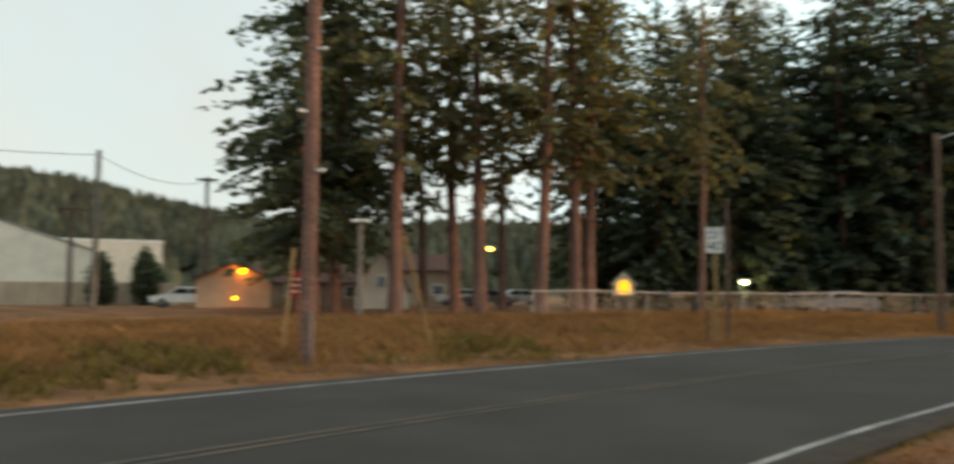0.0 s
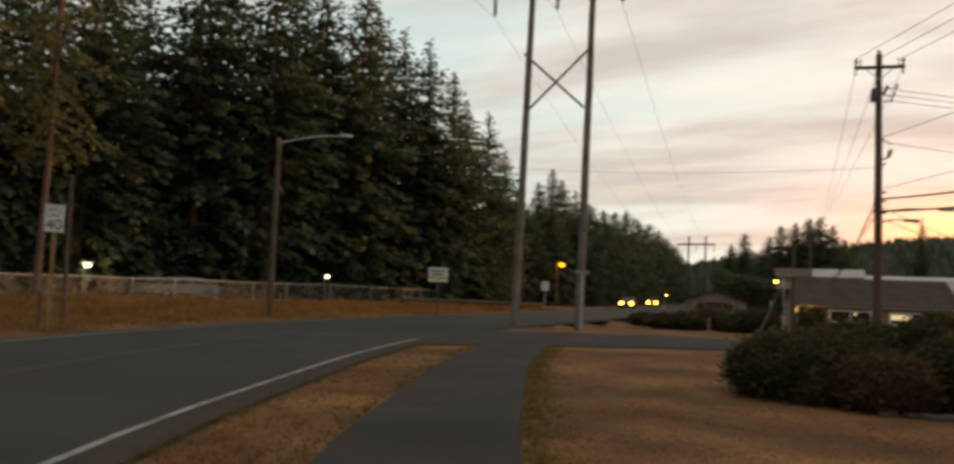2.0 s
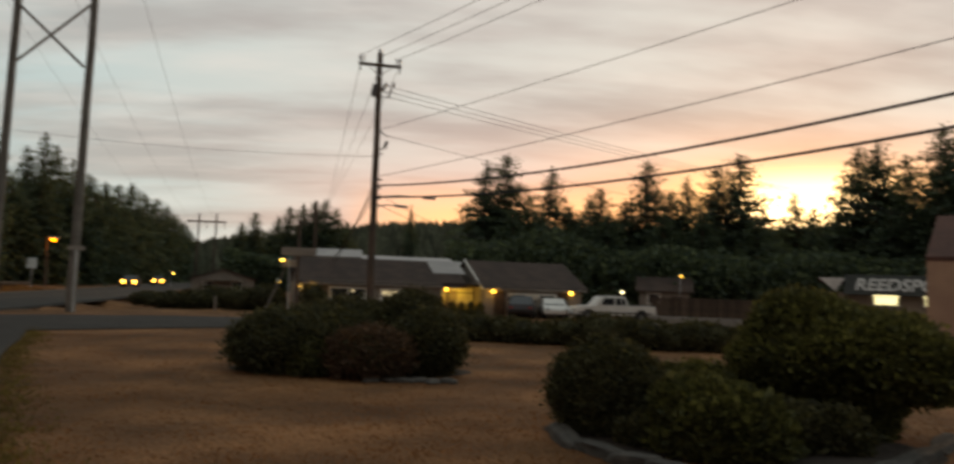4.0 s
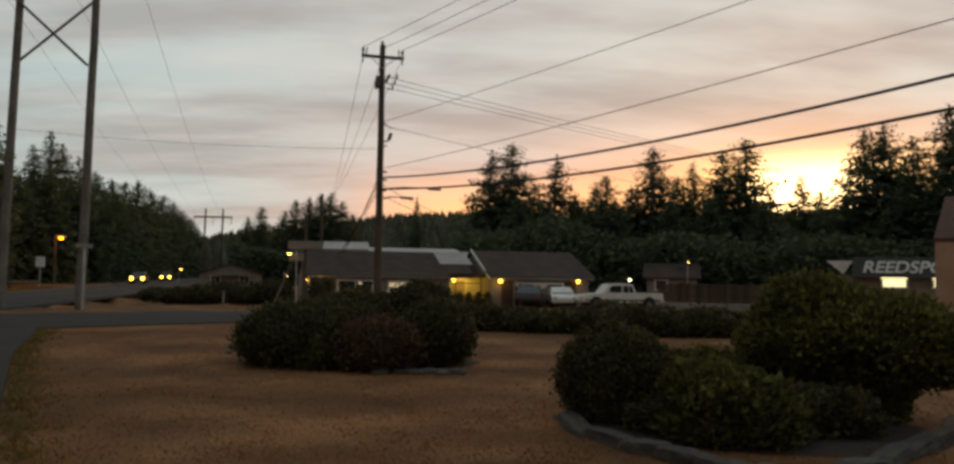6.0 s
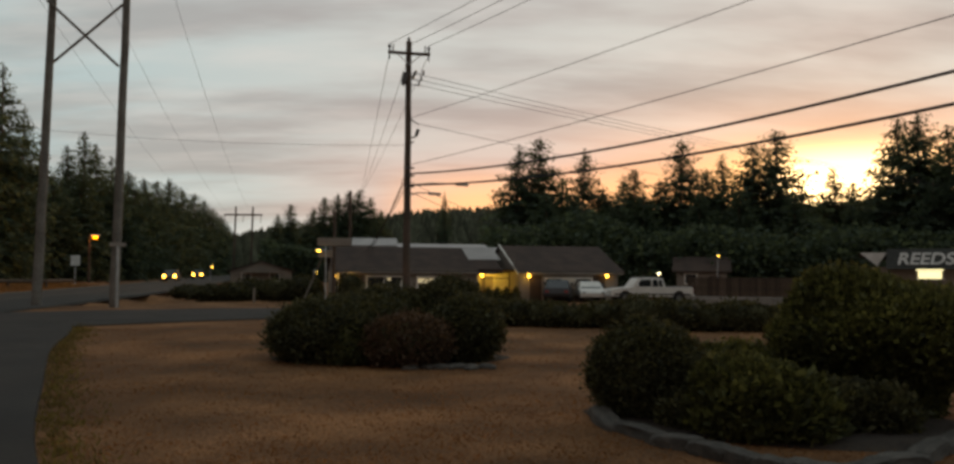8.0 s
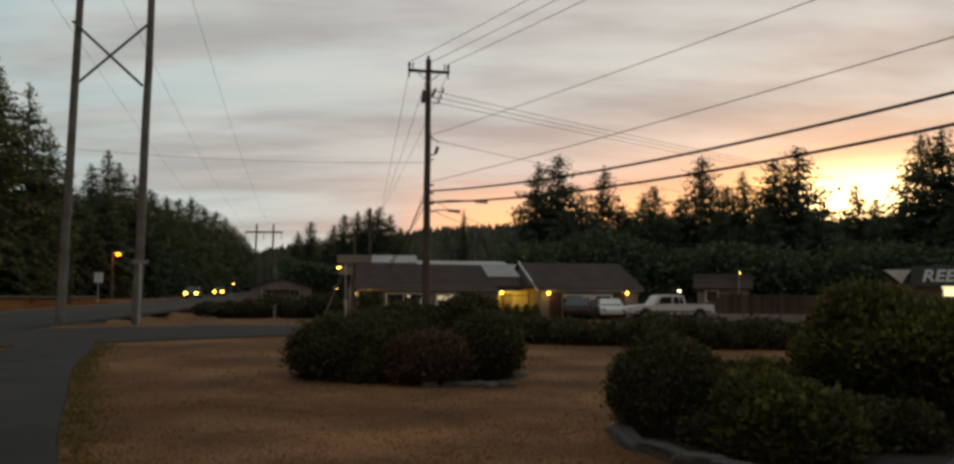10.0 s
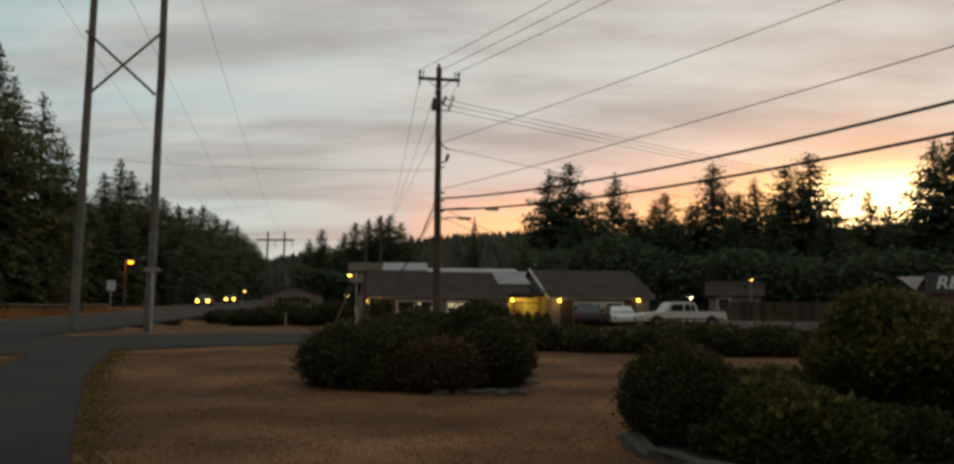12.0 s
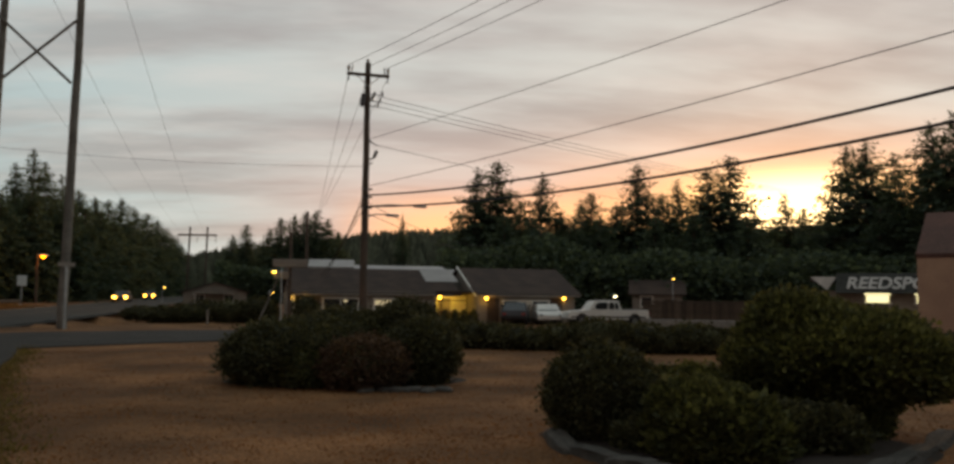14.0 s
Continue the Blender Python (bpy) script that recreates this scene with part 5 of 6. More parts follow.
# small lit gabled kiosk and other yard things behind the fence
pl, tn = facing(-3.75, 52, 0.3)
kio = thing("kiosk", pl, "small gabled shelter glowing yellow inside", "shelter", tn)
for x in (-0.4, 0.4):
    part("post", box((0.12, 0.12, 1.2), (x, 0, 0.55), 0.01), M["siding_grey"], kio)
part("back_panel", prism([(-0.62, 1.05), (0.62, 1.05), (0.62, 1.75), (0, 2.35), (-0.62, 1.75)], 0.1), M["siding_white"], kio)
part("lit_panel", prism([(-0.36, 1.15), (0.36, 1.15), (0.36, 1.7), (0.2, 1.95), (-0.2, 1.95), (-0.36, 1.7)], 0.06, pose(0, -0.09, 0)), glow("shelter_yellow_glow", (1.0, 0.56, 0.03), 0.42), kio, "panel glowing deep yellow")
part("roof", prism([(-0.75, 1.62), (0, 2.36), (0.75, 1.62), (0.75, 1.72), (0, 2.48), (-0.75, 1.72)], 0.5), M["siding_white"], kio)
pl, tn = facing(-6.9, 60, 0.3)
tri = thing("yard_sign", pl, "white board cut at a slant", "sign", tn)
part("board", prism([(-0.7, 0.9), (0.75, 0.9), (0.1, 1.35), (0.6, 1.9), (-0.7, 1.9)], 0.06), M["sign_white"], tri)
for x in (-0.5, 0.5):
    part("post", box((0.09, 0.09, 1.2), (x, 0.08, 0.6), 0.01), M["wood_pole"], tri)


def point_lamp(name, place, watts, colour, size=0.15):
    data = bpy.data.lights.new(name, "POINT")
    data.energy, data.color, data.shadow_soft_size = watts, colour, size
    new(name, data).location = place


point_lamp("shed_lamp_light", sh.matrix_world @ Vector((0.55, -3.2, 2.5)), 13, (1.0, 0.36, 0.06))
point_lamp("entry_lamp_light", lodge.matrix_world @ Vector((1.5, 0.7, 1.9)), 34, (1.0, 0.72, 0.12))
point_lamp("porch_lamp_light", lodge.matrix_world @ Vector((3.57, -1.45, 1.85)), 7, (1.0, 0.66, 0.14))
point_lamp("door_lamp_light", lodge.matrix_world @ Vector((-8.48, -0.6, 1.75)), 7, (1.0, 0.66, 0.14))
point_lamp("yard_lamp_light", ground_at(-11.2, 57.2) + Vector((0, 0, 2.0)), 30, (0.9, 1.0, 0.55))
point_lamp("street_lamp_light", ground_at(-41.45, 99) + Vector((0, 0, 4.8)), 45, (1.0, 0.4, 0.06))


# ---- vehicles ----
def wheel(parent, x, y, r, w=0.22):
    wh_ = part("wheel", tube((x, y - w / 2, r), (x, y + w / 2, r), r, r, 20), M["rubber"], parent)
    s = -1 if y < 0 else 1
    part("rim", tube((x, y + s * (w / 2 - 0.02), r), (x, y + s * (w / 2 + 0.012), r), r * 0.58, r * 0.5, 16), M["car_grey"], wh_)
    return wh_


def body_bm(side, width, tuck=0.0):
    """A vehicle's body from its side outline, drawn in a little towards the top."""
    bm = prism(side, width)
    top_z = max(p[1] for p in side)
    low_z = min(p[1] for p in side)
    for v in bm.verts:
        k = (v.co.z - low_z) / (top_z - low_z)
        v.co.y *= 1 - tuck * k * k
    bmesh.ops.bevel(bm, geom=list(bm.edges), offset=0.035, segments=2, affect="EDGES")
    return bm


def pickup(place, turn):
    """A full-size pickup with an extended cab; its nose points along -x."""
    t = thing("pickup_truck", place, "old white extended-cab pickup truck parked side-on", "truck", turn)
    low = [(-2.95, 0.5), (-2.9, 0.82), (-2.75, 0.98), (-1.45, 1.1), (2.9, 1.12), (2.95, 0.55), (2.3, 0.5), (2.25, 0.75), (2.05, 0.9), (1.75, 0.9), (1.52, 0.75), (1.46, 0.45), (-1.5, 0.45), (-1.56, 0.75), (-1.78, 0.9), (-2.1, 0.9), (-2.3, 0.75), (-2.36, 0.48)]
    part("body", body_bm(low, 1.96), M["car_white"], t)
    part("cab", body_bm([(-1.5, 1.05), (-0.95, 1.72), (0.3, 1.76), (0.78, 1.72), (0.98, 1.05)], 1.78, 0.12), M["car_white"], t)
    for s in (-1, 1):
        part("window", prism([(-1.18, 1.16), (-0.8, 1.62), (-0.12, 1.64), (-0.12, 1.16)], 0.02, pose(0, s * 0.83, 0, -s * 6)), M["pane"], t)
        part("window", prism([(0.02, 1.16), (0.02, 1.64), (0.32, 1.63), (0.42, 1.16)], 0.02, pose(0, s * 0.83, 0, -s * 6)), M["pane"], t)
        part("window", prism([(0.5, 1.16), (0.42, 1.62), (0.62, 1.61), (0.76, 1.16)], 0.02, pose(0, s * 0.83, 0, -s * 6)), M["pane"], t)
        part("side_stripe", box((5.4, 0.015, 0.1), (0, s * 0.986, 0.62)), M["car_dark"], t, "dark side moulding")
        part("mirror", box((0.1, 0.18, 0.22), (-1.05, s * 1.0, 1.2), 0.03), M["car_white"], t)
        part("headlight", box((0.04, 0.32, 0.18), (-2.94, s * 0.72, 0.78), 0.01), M["chrome"], t)
        part("tail_light", box((0.03, 0.14, 0.3), (2.96, s * 0.86, 0.9), 0.01), M["sign_red"], t)
        for x in (-1.93, 1.9):
            wheel(t, x, s * 0.84, 0.38)
    part("windscreen", prism([(-1.44, 1.12), (-0.98, 1.68), (-0.95, 1.68), (-1.41, 1.12)], 1.5), M["pane"], t)
    part("front_bumper", box((0.16, 1.9, 0.2), (-3.0, 0, 0.52), 0.04), M["chrome"], t)
    part("rear_bumper", box((0.16, 1.85, 0.18), (3.0, 0, 0.5), 0.04), M["chrome"], t)
    part("bed_floor", box((1.9, 1.6, 0.04), (1.95, 0, 1.135)), M["car_dark"], t)
    part("under_frame", box((5.2, 0.9, 0.16), (0, 0, 0.42), 0.02), M["car_dark"], t)
    return t


def car(place, turn, label, paint, lit=False, tall=1.42, length=4.5):
    """A saloon or small van; its nose points along -x."""
    t = thing("car", place, label, "car", turn, "cars")
    k = length / 4.5
    low = [(-2.2 * k, 0.35), (-2.22 * k, 0.62), (-2.0 * k, 0.78), (-1.1 * k, 0.9), (2.1 * k, 0.95), (2.22 * k, 0.6), (2.15 * k, 0.35)]
    part("body", body_bm(low, 1.72), M[paint], t)
    part("cabin", body_bm([(-1.15 * k, 0.88), (-0.45 * k, tall), (1.0 * k, tall), (1.8 * k, 0.9)], 1.55, 0.14), M[paint], t)
    for s in (-1, 1):
        part("window", prism([(-0.9 * k, 0.96), (-0.4 * k, tall - 0.08), (0.25 * k, tall - 0.08), (0.25 * k, 0.96)], 0.02, pose(0, s * 0.735, 0, -s * 8)), M["pane"], t)
        part("window", prism([(0.35 * k, 0.96), (0.35 * k, tall - 0.08), (0.95 * k, tall - 0.1), (1.45 * k, 0.96)], 0.02, pose(0, s * 0.735, 0, -s * 8)), M["pane"], t)
        part("headlight", ball(0.18 if lit else 0.1, (-2.2 * k, s * 0.62, 0.66)), M["headlight" if lit else "chrome"], t, "glowing headlight" if lit else "")
        part("tail_light", box((0.04, 0.24, 0.14), (2.2 * k, s * 0.62, 0.72), 0.01), M["sign_red"], t)
        for x in (-1.4 * k, 1.35 * k):
            wheel(t, x, s * 0.76, 0.31, 0.2)
    part("windscreen", prism([(-1.1 * k, 0.92), (-0.5 * k, tall - 0.06), (-0.47 * k, tall - 0.06), (-1.07 * k, 0.92)], 1.3), M["pane"], t)
    return t


tp = spot(-77.15, 57.0)
truck = pickup((tp.x, tp.y, land(tp.x, tp.y)), -58)
truck.matrix_world = truck.matrix_world @ Matrix.Diagonal((0.94, 0.95, 0.95, 1))
cp_ = spot(-73.3, 58.5)
car((cp_.x, cp_.y, land(cp_.x, cp_.y)), 25, "pale parked car in front of the truck", "car_white", tall=1.35)
cp_ = spot(-71.3, 57.5)
car((cp_.x, cp_.y, land(cp_.x, cp_.y)), 195, "dark parked car by the building", "car_dark", tall=1.45)
for az, d in ((-44.6, 112), (-46.4, 150)):
    q = spot(az, d)
    i = int(np.argmin(((ROAD_NP - (q.x, q.y)) ** 2).sum(1)))
    dr = ROAD_DIR[i]
    c = ROAD_NP[i] + np.array((-dr[1], dr[0])) * 1.8
    car((c[0], c[1], land(c[0], c[1]) + 0.045), math.degrees(math.atan2(dr[1], dr[0])), "dark oncoming car with bright headlights on", "car_dark", True)
for az, d, turn, paint, label in ((-14.6, 62, -10, "car_grey", "grey car parked behind the fence"), (-17.0, 60, 4, "car_grey", "grey car parked behind the fence"), (24.9, 62, 20, "car_white", "white car parked beside the tan shed"),
                                  (7.0, 72, 10, "car_white", "pale car parked behind the firs"), (5.2, 70, -20, "car_grey", "pale car parked behind the firs"), (3.4, 74, 10, "car_white", "pale car parked behind the firs")):
    q = ground_at(az, d)
    car(q, turn, label, paint, False, 1.4)


# ---- shrubs, beds and grass ----
def shrub(place, lobes, leaf, count, material, label, seed, category="shrub", turn=0.0, group="", spiky=0.0):
    """A shrub: rounded lobes (x, y, z, rx, ry, rz) set all over with small leaves round a solid dark core."""
    rng = np.random.default_rng(seed)
    th = thing("shrub", place, label, category, turn, group)
    L = np.array(lobes, float)
    area = (L[:, 3] * L[:, 4] + L[:, 3] * L[:, 5] + L[:, 4] * L[:, 5])
    pick = rng.choice(len(L), count * 2, p=area / area.sum())
    N = rng.normal(size=(count * 2, 3))
    N /= np.linalg.norm(N, axis=1)[:, None]
    lump = np.array([noise.noise(Vector(n) * 2.6 + Vector((k * 7.1, seed, 0))) for n, k in zip(N, pick)])
    fine = np.array([noise.noise(Vector(n) * 8.0 + Vector((k * 3.1, seed, 5))) for n, k in zip(N, pick)])
    depth = 1 + 0.13 * lump + 0.09 * fine - rng.random(count * 2) ** 2 * 0.18 + rng.random(count * 2) ** 7 * 0.22
    P = L[pick, :3] + N * L[pick, 3:] * depth[:, None]
    inside = np.zeros(len(P), bool)
    for k, l in enumerate(L):
        e = (((P - l[:3]) / l[3:]) ** 2).sum(1)
        inside |= (e < 0.72) & (pick != k)
    keep = ~inside & (P[:, 2] > 0.03)
    P, N = P[keep][:count], N[keep][:count]
    n = len(P)
    D = N * (0.5 + spiky) + rng.normal(size=(n, 3)) * 0.6 + (0, 0, 0.35 + spiky)
    V, F = fronds(P, D, leaf, rng, 0.1, 0.38)
    o = new("foliage", raw_mesh("foliage", V, F, M[material]))
    o.parent = th
    # closed shells under the leaves, coloured dark in place of shaded depth
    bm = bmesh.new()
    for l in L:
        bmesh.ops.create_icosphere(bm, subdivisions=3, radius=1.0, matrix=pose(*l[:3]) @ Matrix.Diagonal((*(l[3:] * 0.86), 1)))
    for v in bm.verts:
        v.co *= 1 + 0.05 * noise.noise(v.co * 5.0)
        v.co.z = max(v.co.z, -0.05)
    part("inner_foliage", bm, M["leaf_dark"], th, "solid dark core, its colour standing in for shade among the leaves", smooth=True)
    return th


BED1 = "clipped shrubs in the island bed"
for az, d, lobes, count, key, label, sd in (
        (-56.4, 14.6, [(0, 0, 0.45, 1.0, 0.95, 0.58), (-0.3, 0.1, 0.4, 0.75, 0.8, 0.5), (0.5, 0.3, 0.55, 0.7, 0.7, 0.52)], 9000, "leaf_dark", "wide dark green clipped shrub in the island bed", 1),
        (-59.7, 15.7, [(0, 0, 0.55, 0.95, 0.9, 0.66), (0.5, 0.1, 0.5, 0.7, 0.7, 0.6)], 7000, "leaf_dark", "dark green domed shrub in the island bed", 2),
        (-61.2, 13.8, [(0, 0, 0.36, 0.68, 0.62, 0.44), (0.2, 0.05, 0.36, 0.5, 0.5, 0.40)], 5200, "leaf_red", "rounded reddish-brown shrub in the island bed", 3),
        (-65.2, 14.5, [(0, 0, 0.52, 0.60, 0.6, 0.56), (-0.12, 0, 0.45, 0.58, 0.58, 0.5)], 5600, "leaf_dark", "round dark green clipped shrub in the island bed", 4),
        (-63.9, 15.9, [(0, 0, 0.7, 0.62, 0.6, 0.66), (0.32, 0.1, 0.85, 0.32, 0.32, 0.42), (-0.35, 0, 0.6, 0.45, 0.45, 0.6)], 5200, "leaf_dark", "taller dark shrub at the back of the island bed", 5),
        (-57.4, 13.9, [(0, 0, 0.28, 0.36, 0.34, 0.32)], 1500, "leaf", "small twiggy shrub in the island bed", 6),
        (-55.0, 16.2, [(0, 0, 0.45, 0.5, 0.5, 0.5), (0.4, 0, 0.5, 0.4, 0.4, 0.4)], 2200, "leaf", "loose grey-green shrub in the island bed", 7)):
    shrub(ground_at(az, d), lobes, 0.058, int(count * 2), key, label, sd, turn=az, group=BED1)
BED2 = "shrubs in the edged bed"
shrub(ground_at(-76.75, 9.2), [(0, 0, 0.48, 0.55, 0.56, 0.47), (0.08, 0.0, 0.60, 0.40, 0.42, 0.35), (-0.14, 0.05, 0.44, 0.42, 0.44, 0.42), (-0.05, 0, 0.95, 0.12, 0.12, 0.09), (0.3, 0.05, 0.55, 0.28, 0.33, 0.32), (0.1, -0.05, 0.18, 0.44, 0.4, 0.2)], 0.042, 26000, "leaf_dark", "round dark green shrub beside the log edging", 11, turn=-76, group=BED2)
shrub(ground_at(-87.6, 8.9), [(0, 0, 0.22, 0.5, 0.4, 0.28), (-0.35, -0.1, 0.15, 0.4, 0.35, 0.2), (0.4, 0.1, 0.2, 0.4, 0.35, 0.26)], 0.055, 9000, "leaf_dark", "low dark ground-covering shrub in the edged bed", 15, turn=-87, group=BED2, spiky=0.3)
shrub(ground_at(-79.9, 8.6), [(0, 0, 0.14, 0.36, 0.25, 0.2), (0.25, 0, 0.12, 0.3, 0.25, 0.17)], 0.05, 4000, "leaf_dark", "low dark ground-covering shrub in the edged bed", 16, turn=-80, group=BED2, spiky=0.3)
shrub(ground_at(-83.5, 8.5), [(0, 0, 0.30, 0.50, 0.5, 0.34), (0.34, 0.1, 0.26, 0.32, 0.4, 0.30), (-0.30, 0, 0.40, 0.26, 0.3, 0.28), (0.05, -0.1, 0.14, 0.62, 0.4, 0.2), (-0.08, 0.1, 0.50, 0.2, 0.25, 0.2), (0.22, 0, 0.46, 0.18, 0.2, 0.18), (0.48, 0, 0.18, 0.25, 0.3, 0.24)], 0.075, 12000, "leaf", "low leafy light green shrub beside the log edging", 12, turn=-84, group=BED2, spiky=0.6)
shrub(ground_at(-82.6, 11.0), [(0, 0, 0.30, 0.5, 0.45, 0.36), (-0.35, 0, 0.26, 0.3, 0.3, 0.34)], 0.06, 6000, "leaf", "low spreading green shrub behind the others", 13, turn=-82, group=BED2)
shrub(ground_at(-91.1, 10.2), [(0, 0, 0.86, 1.02, 0.95, 0.48), (-0.42, 0, 1.08, 0.52, 0.6, 0.44), (0.36, 0, 0.90, 0.58, 0.7, 0.42), (-0.05, 0, 0.40, 0.60, 0.62, 0.52), (-0.22, 0.1, 1.10, 0.42, 0.5, 0.36), (-0.76, 0, 0.78, 0.38, 0.5, 0.34), (0.85, 0, 0.76, 0.32, 0.45, 0.30), (-0.62, 0, 1.05, 0.26, 0.3, 0.30), (-0.2, 0, 1.22, 0.26, 0.3, 0.26)], 0.065, 60000, "leaf", "large wide-spreading olive green shrub on a narrow foot", 14, turn=-91, group=BED2, spiky=0.9)
# hedge of separate low bushes before the side street
rngh = np.random.default_rng(5)
for k in range(16):
    u = k / 15
    x, y = 22.0 + 2.6 * u + rngh.normal(0, 0.15), 9.8 - 17.0 * u
    w = rngh.uniform(0.55, 0.85)
    hh = rngh.uniform(0.34, 0.5)
    shrub((x, y, land(x, y)), [(0, 0, hh * 0.8, 0.6, w, hh), (0.1, 0.4, hh * 0.7, 0.5, 0.5, hh * 0.85), (0, -0.5, hh * 0.75, 0.5, 0.5, hh * 0.9)], 0.1, 1700, "leaf_dark", "dark low hedge bush before the side street", 40 + k, "hedge", group="low hedge")
for az, d, w, h in ((-48.6, 58, 1.3, 0.55), (-49.8, 57, 1.2, 0.6), (-51.0, 60, 1.4, 0.75), (-52.6, 57, 1.3, 0.8), (-53.6, 58, 1.2, 0.7), (-54.4, 56, 1.1, 0.9), (-47.2, 62, 1.2, 0.5), (-57.3, 54, 0.8, 1.0)):
    shrub(ground_at(az, d), [(0, 0, h * 0.8, w, 0.9, h), (w * 0.5, 0, h * 0.7, w * 0.6, 0.7, h * 0.8)], 0.16, 1500, "leaf_dark", "dark bush along the far roadside", int(-az * 10), group="roadside bushes", turn=az)
# young trees by the warehouse
for az, d, h in ((29.9, 68, 3.6), (27.4, 70, 4.2), (26.9, 72, 3.2)):
    shrub(ground_at(az, d), [(0, 0, h * 0.45, 0.9, 0.9, h * 0.45), (0.1, 0, h * 0.75, 0.55, 0.55, h * 0.3), (0.5, 0, h * 0.35, 0.6, 0.6, h * 0.3)], 0.28, 900, "needle", "small dark conifer by the warehouse", int(az * 9), "tree", az, "small trees by the warehouse")

for k, x in enumerate((0.8, 1.4, 2.1, 2.7)):
    q = lodge.matrix_world @ Vector((x, -0.7 - 0.2 * (k % 2), 0))
    shrub((q.x, q.y, GZ + 0.05), [(0, 0, 0.45, 0.34, 0.3, 0.5), (0.1, 0, 0.8, 0.2, 0.2, 0.3)], 0.12, 420, "leaf", "leafy shrub before the lit entry", 90 + k, group="shrubs at the entry")

# log and stone edging of the bed
edge = curve_points([tuple(spot(a, d).xy) for a, d in ((-73.2, 9.0), (-77.6, 7.85), (-81.8, 7.3), (-85.2, 7.0), (-89.0, 7.1), (-92.2, 7.8), (-94.8, 9.0), (-97.0, 10.6))], 0.8)
edging = thing("bed_edging", (0, 0, 0), "line of weathered grey stones edging the bed", "edging")
rnge = np.random.default_rng(3)
for a, b in zip(edge, edge[1:]):
    c, d_ = (a + b) / 2, b - a
    bm = bmesh.new()
    bmesh.ops.create_icosphere(bm, subdivisions=3, radius=0.5)
    for v in bm.verts:
        v.co = Vector((max(-0.42, min(0.42, v.co.x)), max(-0.3, min(0.3, v.co.y)) * 1.3, max(-0.3, min(0.3, v.co.z)) * 1.2)) * (1 + 0.22 * noise.noise(v.co * 3 + Vector((c.x, c.y, 0)) * 3))
    o = part("stone", bm, M["stone"], edging)
    o.matrix_local = pose(c.x, c.y, land(c.x, c.y) + 0.03, 0, rnge.normal(0, 3), math.degrees(math.atan2(d_.y, d_.x)) + rnge.normal(0, 5)) @ Matrix.Diagonal((d_.length * 1.34, rnge.uniform(0.2, 0.26), rnge.uniform(0.17, 0.22), 1))


def soil_patch(name, centre, rx, ry, turn, label, seed):
    V, F = [(0, 0, 0.10)], []
    n = 40
    for j, (s, z) in enumerate(((0.5, 0.09), (0.85, 0.06), (1.0, 0.0))):
        for k in range(n):
            a = 2 * math.pi * k / n
            w = s * (1 + 0.10 * noise.noise((math.cos(a) * 1.5, math.sin(a) * 1.5, seed)))
            V.append((rx * w * math.cos(a), ry * w * math.sin(a), z))
    for k in range(n):
        F.append((0, 1 + k, 1 + (k + 1) % n))
        for j in range(2):
            a, b = 1 + j * n + k, 1 + j * n + (k + 1) % n
            F.append((a, a + n, b + n, b))
    ob = mesh_ob(name, V, F, M["soil"], smooth=True)
    ob.matrix_world = pose(centre.x, centre.y, land(centre.x, centre.y) + 0.004, 0, 0, turn)
    tagged(ob, label, "soil", kind="structure")


soil_patch("ground_bed_island", spot(-60.4, 15.0), 2.1, 1.1, -60, "dark bare soil under the island shrubs", 1.0)
soil_patch("ground_bed_edged", spot(-84.8, 9.3), 2.0, 1.3, -86, "dark bare soil inside the stone edging", 2.0)
for k in range(6):
    q = spot(-61.5 - k * 1.0, 13.35 + 0.1 * (k % 2))
    bm = bmesh.new()
    bmesh.ops.create_icosphere(bm, subdivisions=2, radius=0.5)
    for v in bm.verts:
        v.co *= 1 + 0.2 * noise.noise(v.co * 3 + Vector((k * 3.0, 0, 0)))
    o = part("flat_stone", bm, M["stone"])
    o.matrix_world = pose(q.x, q.y, land(q.x, q.y) + 0.02, 0, 0, k * 47) @ Matrix.Diagonal((0.42, 0.26, 0.12, 1))
    tagged(o, "flat grey stone at the front of the island bed", "stone", "stones before the island bed")


def grass_stuff(name, pts, heights, material, label, lean=0.35, width=0.012, blades=3):
    """Tufts of blades, each a thin bent triangle pair."""
    rng = np.random.default_rng(len(pts))
    P = np.repeat(np.array(pts), blades, 0)
    H = np.repeat(np.array(heights), blades) * rng.uniform(0.6, 1.2, len(P))
    n = len(P)
    P = P + np.concatenate([rng.normal(0, 0.05, (n, 2)), np.zeros((n, 1))], 1)
    a = rng.uniform(0, 2 * math.pi, n)
    W = np.stack([np.cos(a), np.sin(a), 0 * a], 1) * (width * (0.6 + H[:, None] * 2.0))
    B = rng.normal(0, lean, (n, 3)) * H[:, None]
    B[:, 2] = 0
    up3 = np.zeros((n, 3))
    up3[:, 2] = H
    V = np.stack([P - W, P + W, P + up3 * 0.55 + B * 0.35 + W * 0.7, P + up3 + B], 1).reshape(-1, 3)
    b = np.arange(n)[:, None] * 4
    F = np.concatenate([b + (0, 1, 2), b + (0, 2, 3)])
    o = new(name, raw_mesh(name, V, F, material))
    return tagged(o, label, "grass", kind="stuff")


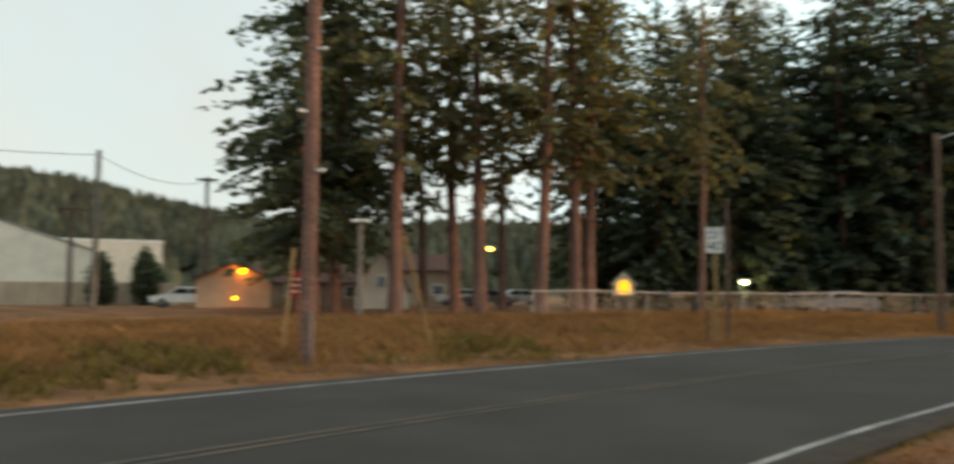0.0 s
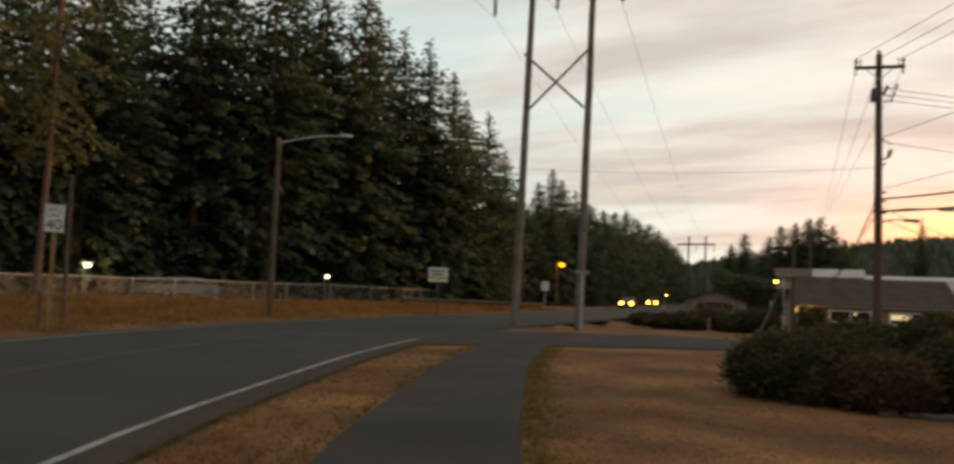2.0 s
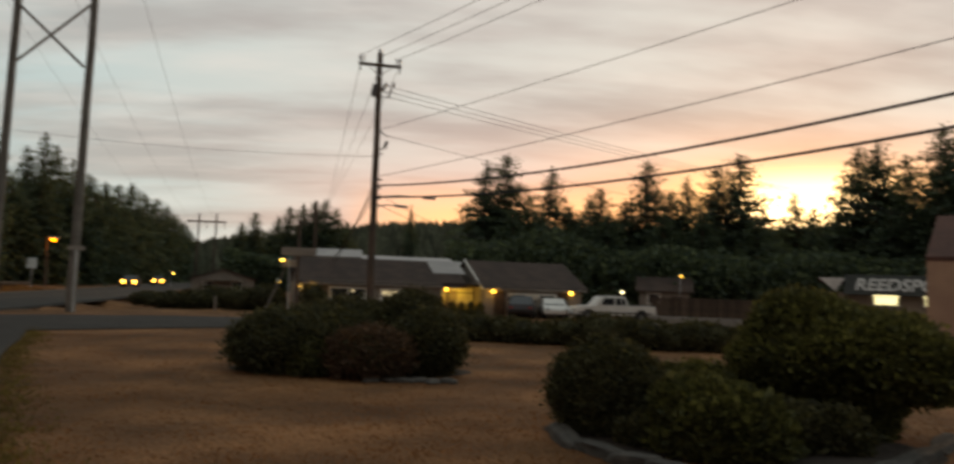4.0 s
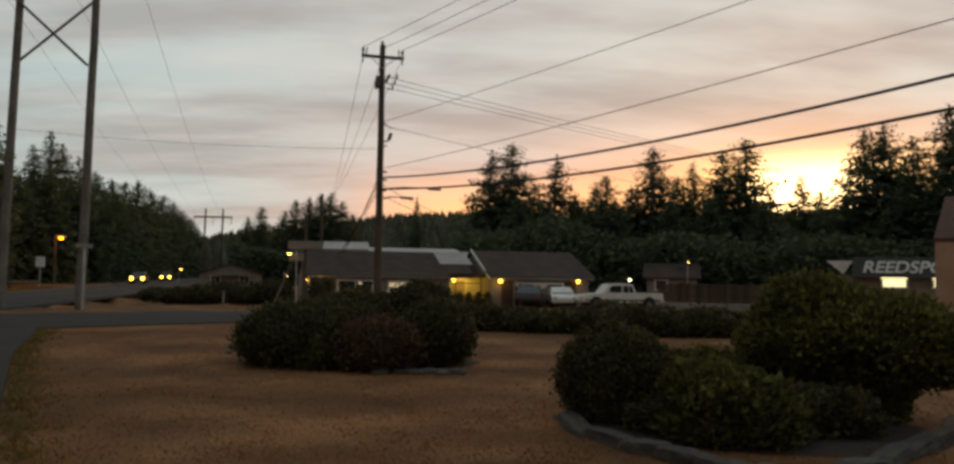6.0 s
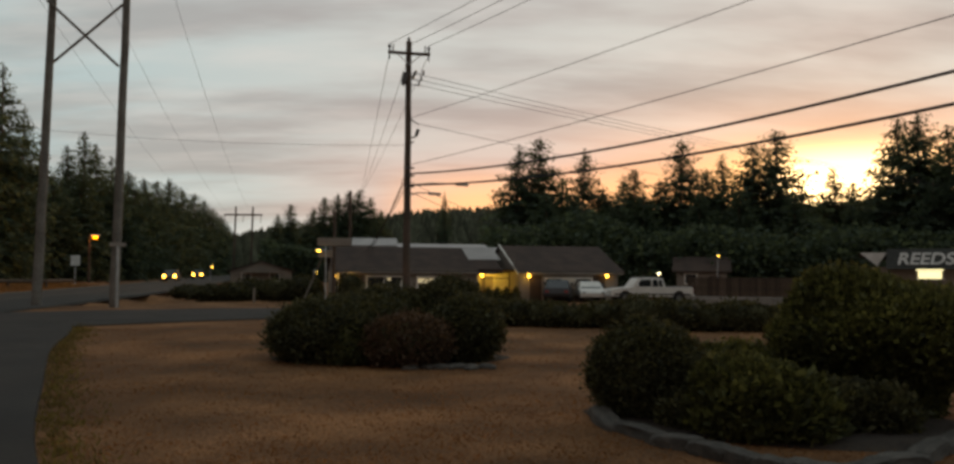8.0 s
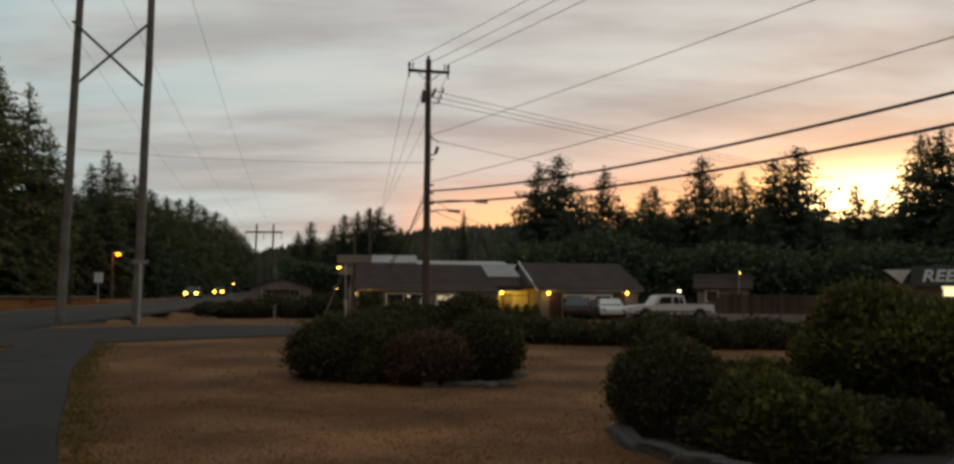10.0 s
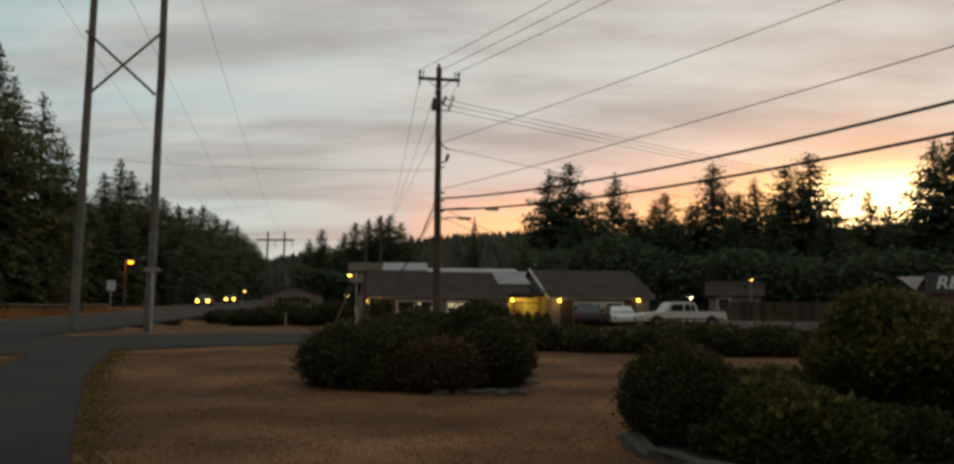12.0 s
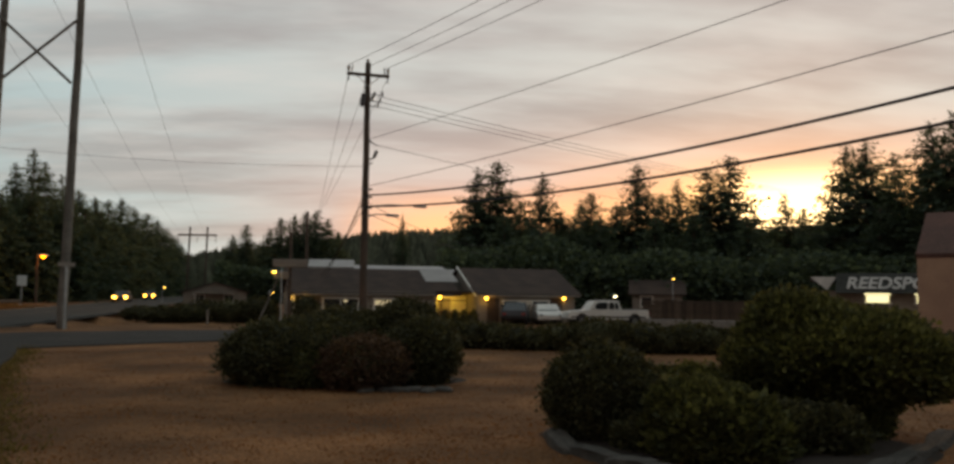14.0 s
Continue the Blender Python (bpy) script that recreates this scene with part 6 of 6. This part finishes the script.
M["straw"] = mat("dry_tall_grass", (0.25, 0.148, 0.068), (0.175, 0.10, 0.05), 0.95, 0.35, 8.0, 0.0, vary=0.25, spec=0.05, thru=0.3)
M["weed"] = mat("green_weeds", (0.14, 0.112, 0.042), (0.105, 0.084, 0.034), 0.9, 0.5, 8.0, 0.0, vary=0.3, spec=0.05, thru=0.35)
M["lawn_blade"] = mat("short_dry_grass", (0.21, 0.102, 0.048), (0.15, 0.073, 0.036), 0.95, 0.5, 9.0, 0.0, vary=0.25, spec=0.05, thru=0.4)
rngg = np.random.default_rng(12)
bank, green = [], []
bh_, gh_ = [], []
for i in range(len(ROAD_NP)):
    p, dr = ROAD_NP[i], ROAD_DIR[i]
    if p[0] > 60 or p[0] < -22:
        continue
    for _ in range(520 if p[0] < 22 else 260):
        s = 4.6 + rngg.random() ** 0.8 * (15.5 if p[0] < 25 else 10)
        q = p + np.array((-dr[1], dr[0])) * s + dr * rngg.uniform(-1.2, 1.2)
        patch = noise.noise((q[0] * 0.22, q[1] * 0.22, 9.0))
        h = (0.14 + 0.20 * smoothstep(s, 4.5, 8.0)) * rngg.uniform(0.5, 1.2)
        if q[0] < 1.5 and s < 11 and patch > 0.12:
            green.append((q[0], q[1], land(q[0], q[1]) - 0.02))
            gh_.append(h * 1.1)
        else:
            bank.append((q[0], q[1], land(q[0], q[1]) - 0.02))
            bh_.append(h)
grass_stuff("tall_grass", bank, bh_, M["straw"], "tall dry brown grass on the roadside bank", 0.4, 0.013, 6)
grass_stuff("weeds", green, gh_, M["weed"], "green weeds among the dry roadside grass", 0.5, 0.018, 6)
tufts, th_ = [], []
for _ in range(60000):
    az, d = rngg.uniform(-104, 8), 5.5 + 26 * rngg.random() ** 1.6
    q = spot(az, d)
    s = road_side(q.x, q.y)
    if s > -4.6:
        continue
    if min((Vector((q.x, q.y)) - p).length for p in path_line) < 0.98 or (q.x > 13 and min((Vector((q.x, q.y)) - p).length for p in side_line) < 4.2):
        continue
    tufts.append((q.x, q.y, land(q.x, q.y) - 0.01))
    th_.append(rngg.uniform(0.015, 0.038) * (1.6 if s > -5.4 else 1.0) * (1 + 0.5 * noise.noise((q.x, q.y, 0))))
grass_stuff("lawn_grass", tufts, th_, M["lawn_blade"], "short dry brown lawn grass in loose tufts", 0.6, 0.012, 3)
edge_pts, eh = [], []
for i in range(len(path_line) - 1):
    p, d_ = path_line[i], (path_line[i + 1] - path_line[i]).normalized()
    for _ in range(70):
        s = (1 if rngg.random() < 0.3 else -1) * (0.93 + abs(rngg.normal(0, 0.22)))
        q = p + Vector((-d_.y, d_.x)) * s + d_ * rngg.uniform(-0.4, 0.4)
        if road_side(q.x, q.y) < -4.6:
            edge_pts.append((q.x, q.y, land(q.x, q.y) - 0.01))
            eh.append(rngg.uniform(0.03, 0.08))
for p, dr in zip(ROAD_NP, ROAD_DIR):
    if -14 < p[0] < 12:
        for _ in range(150):
            s = -(4.24 + abs(rngg.normal(0, 0.16)))
            q = p + np.array((-dr[1], dr[0])) * s + dr * rngg.uniform(-1.1, 1.1)
            edge_pts.append((q[0], q[1], land(q[0], q[1]) - 0.01))
            eh.append(rngg.uniform(0.03, 0.09))
grass_stuff("edge_grass", edge_pts, eh, M["weed"], "ragged greenish grass along the path and road edges", 0.5, 0.014, 3)
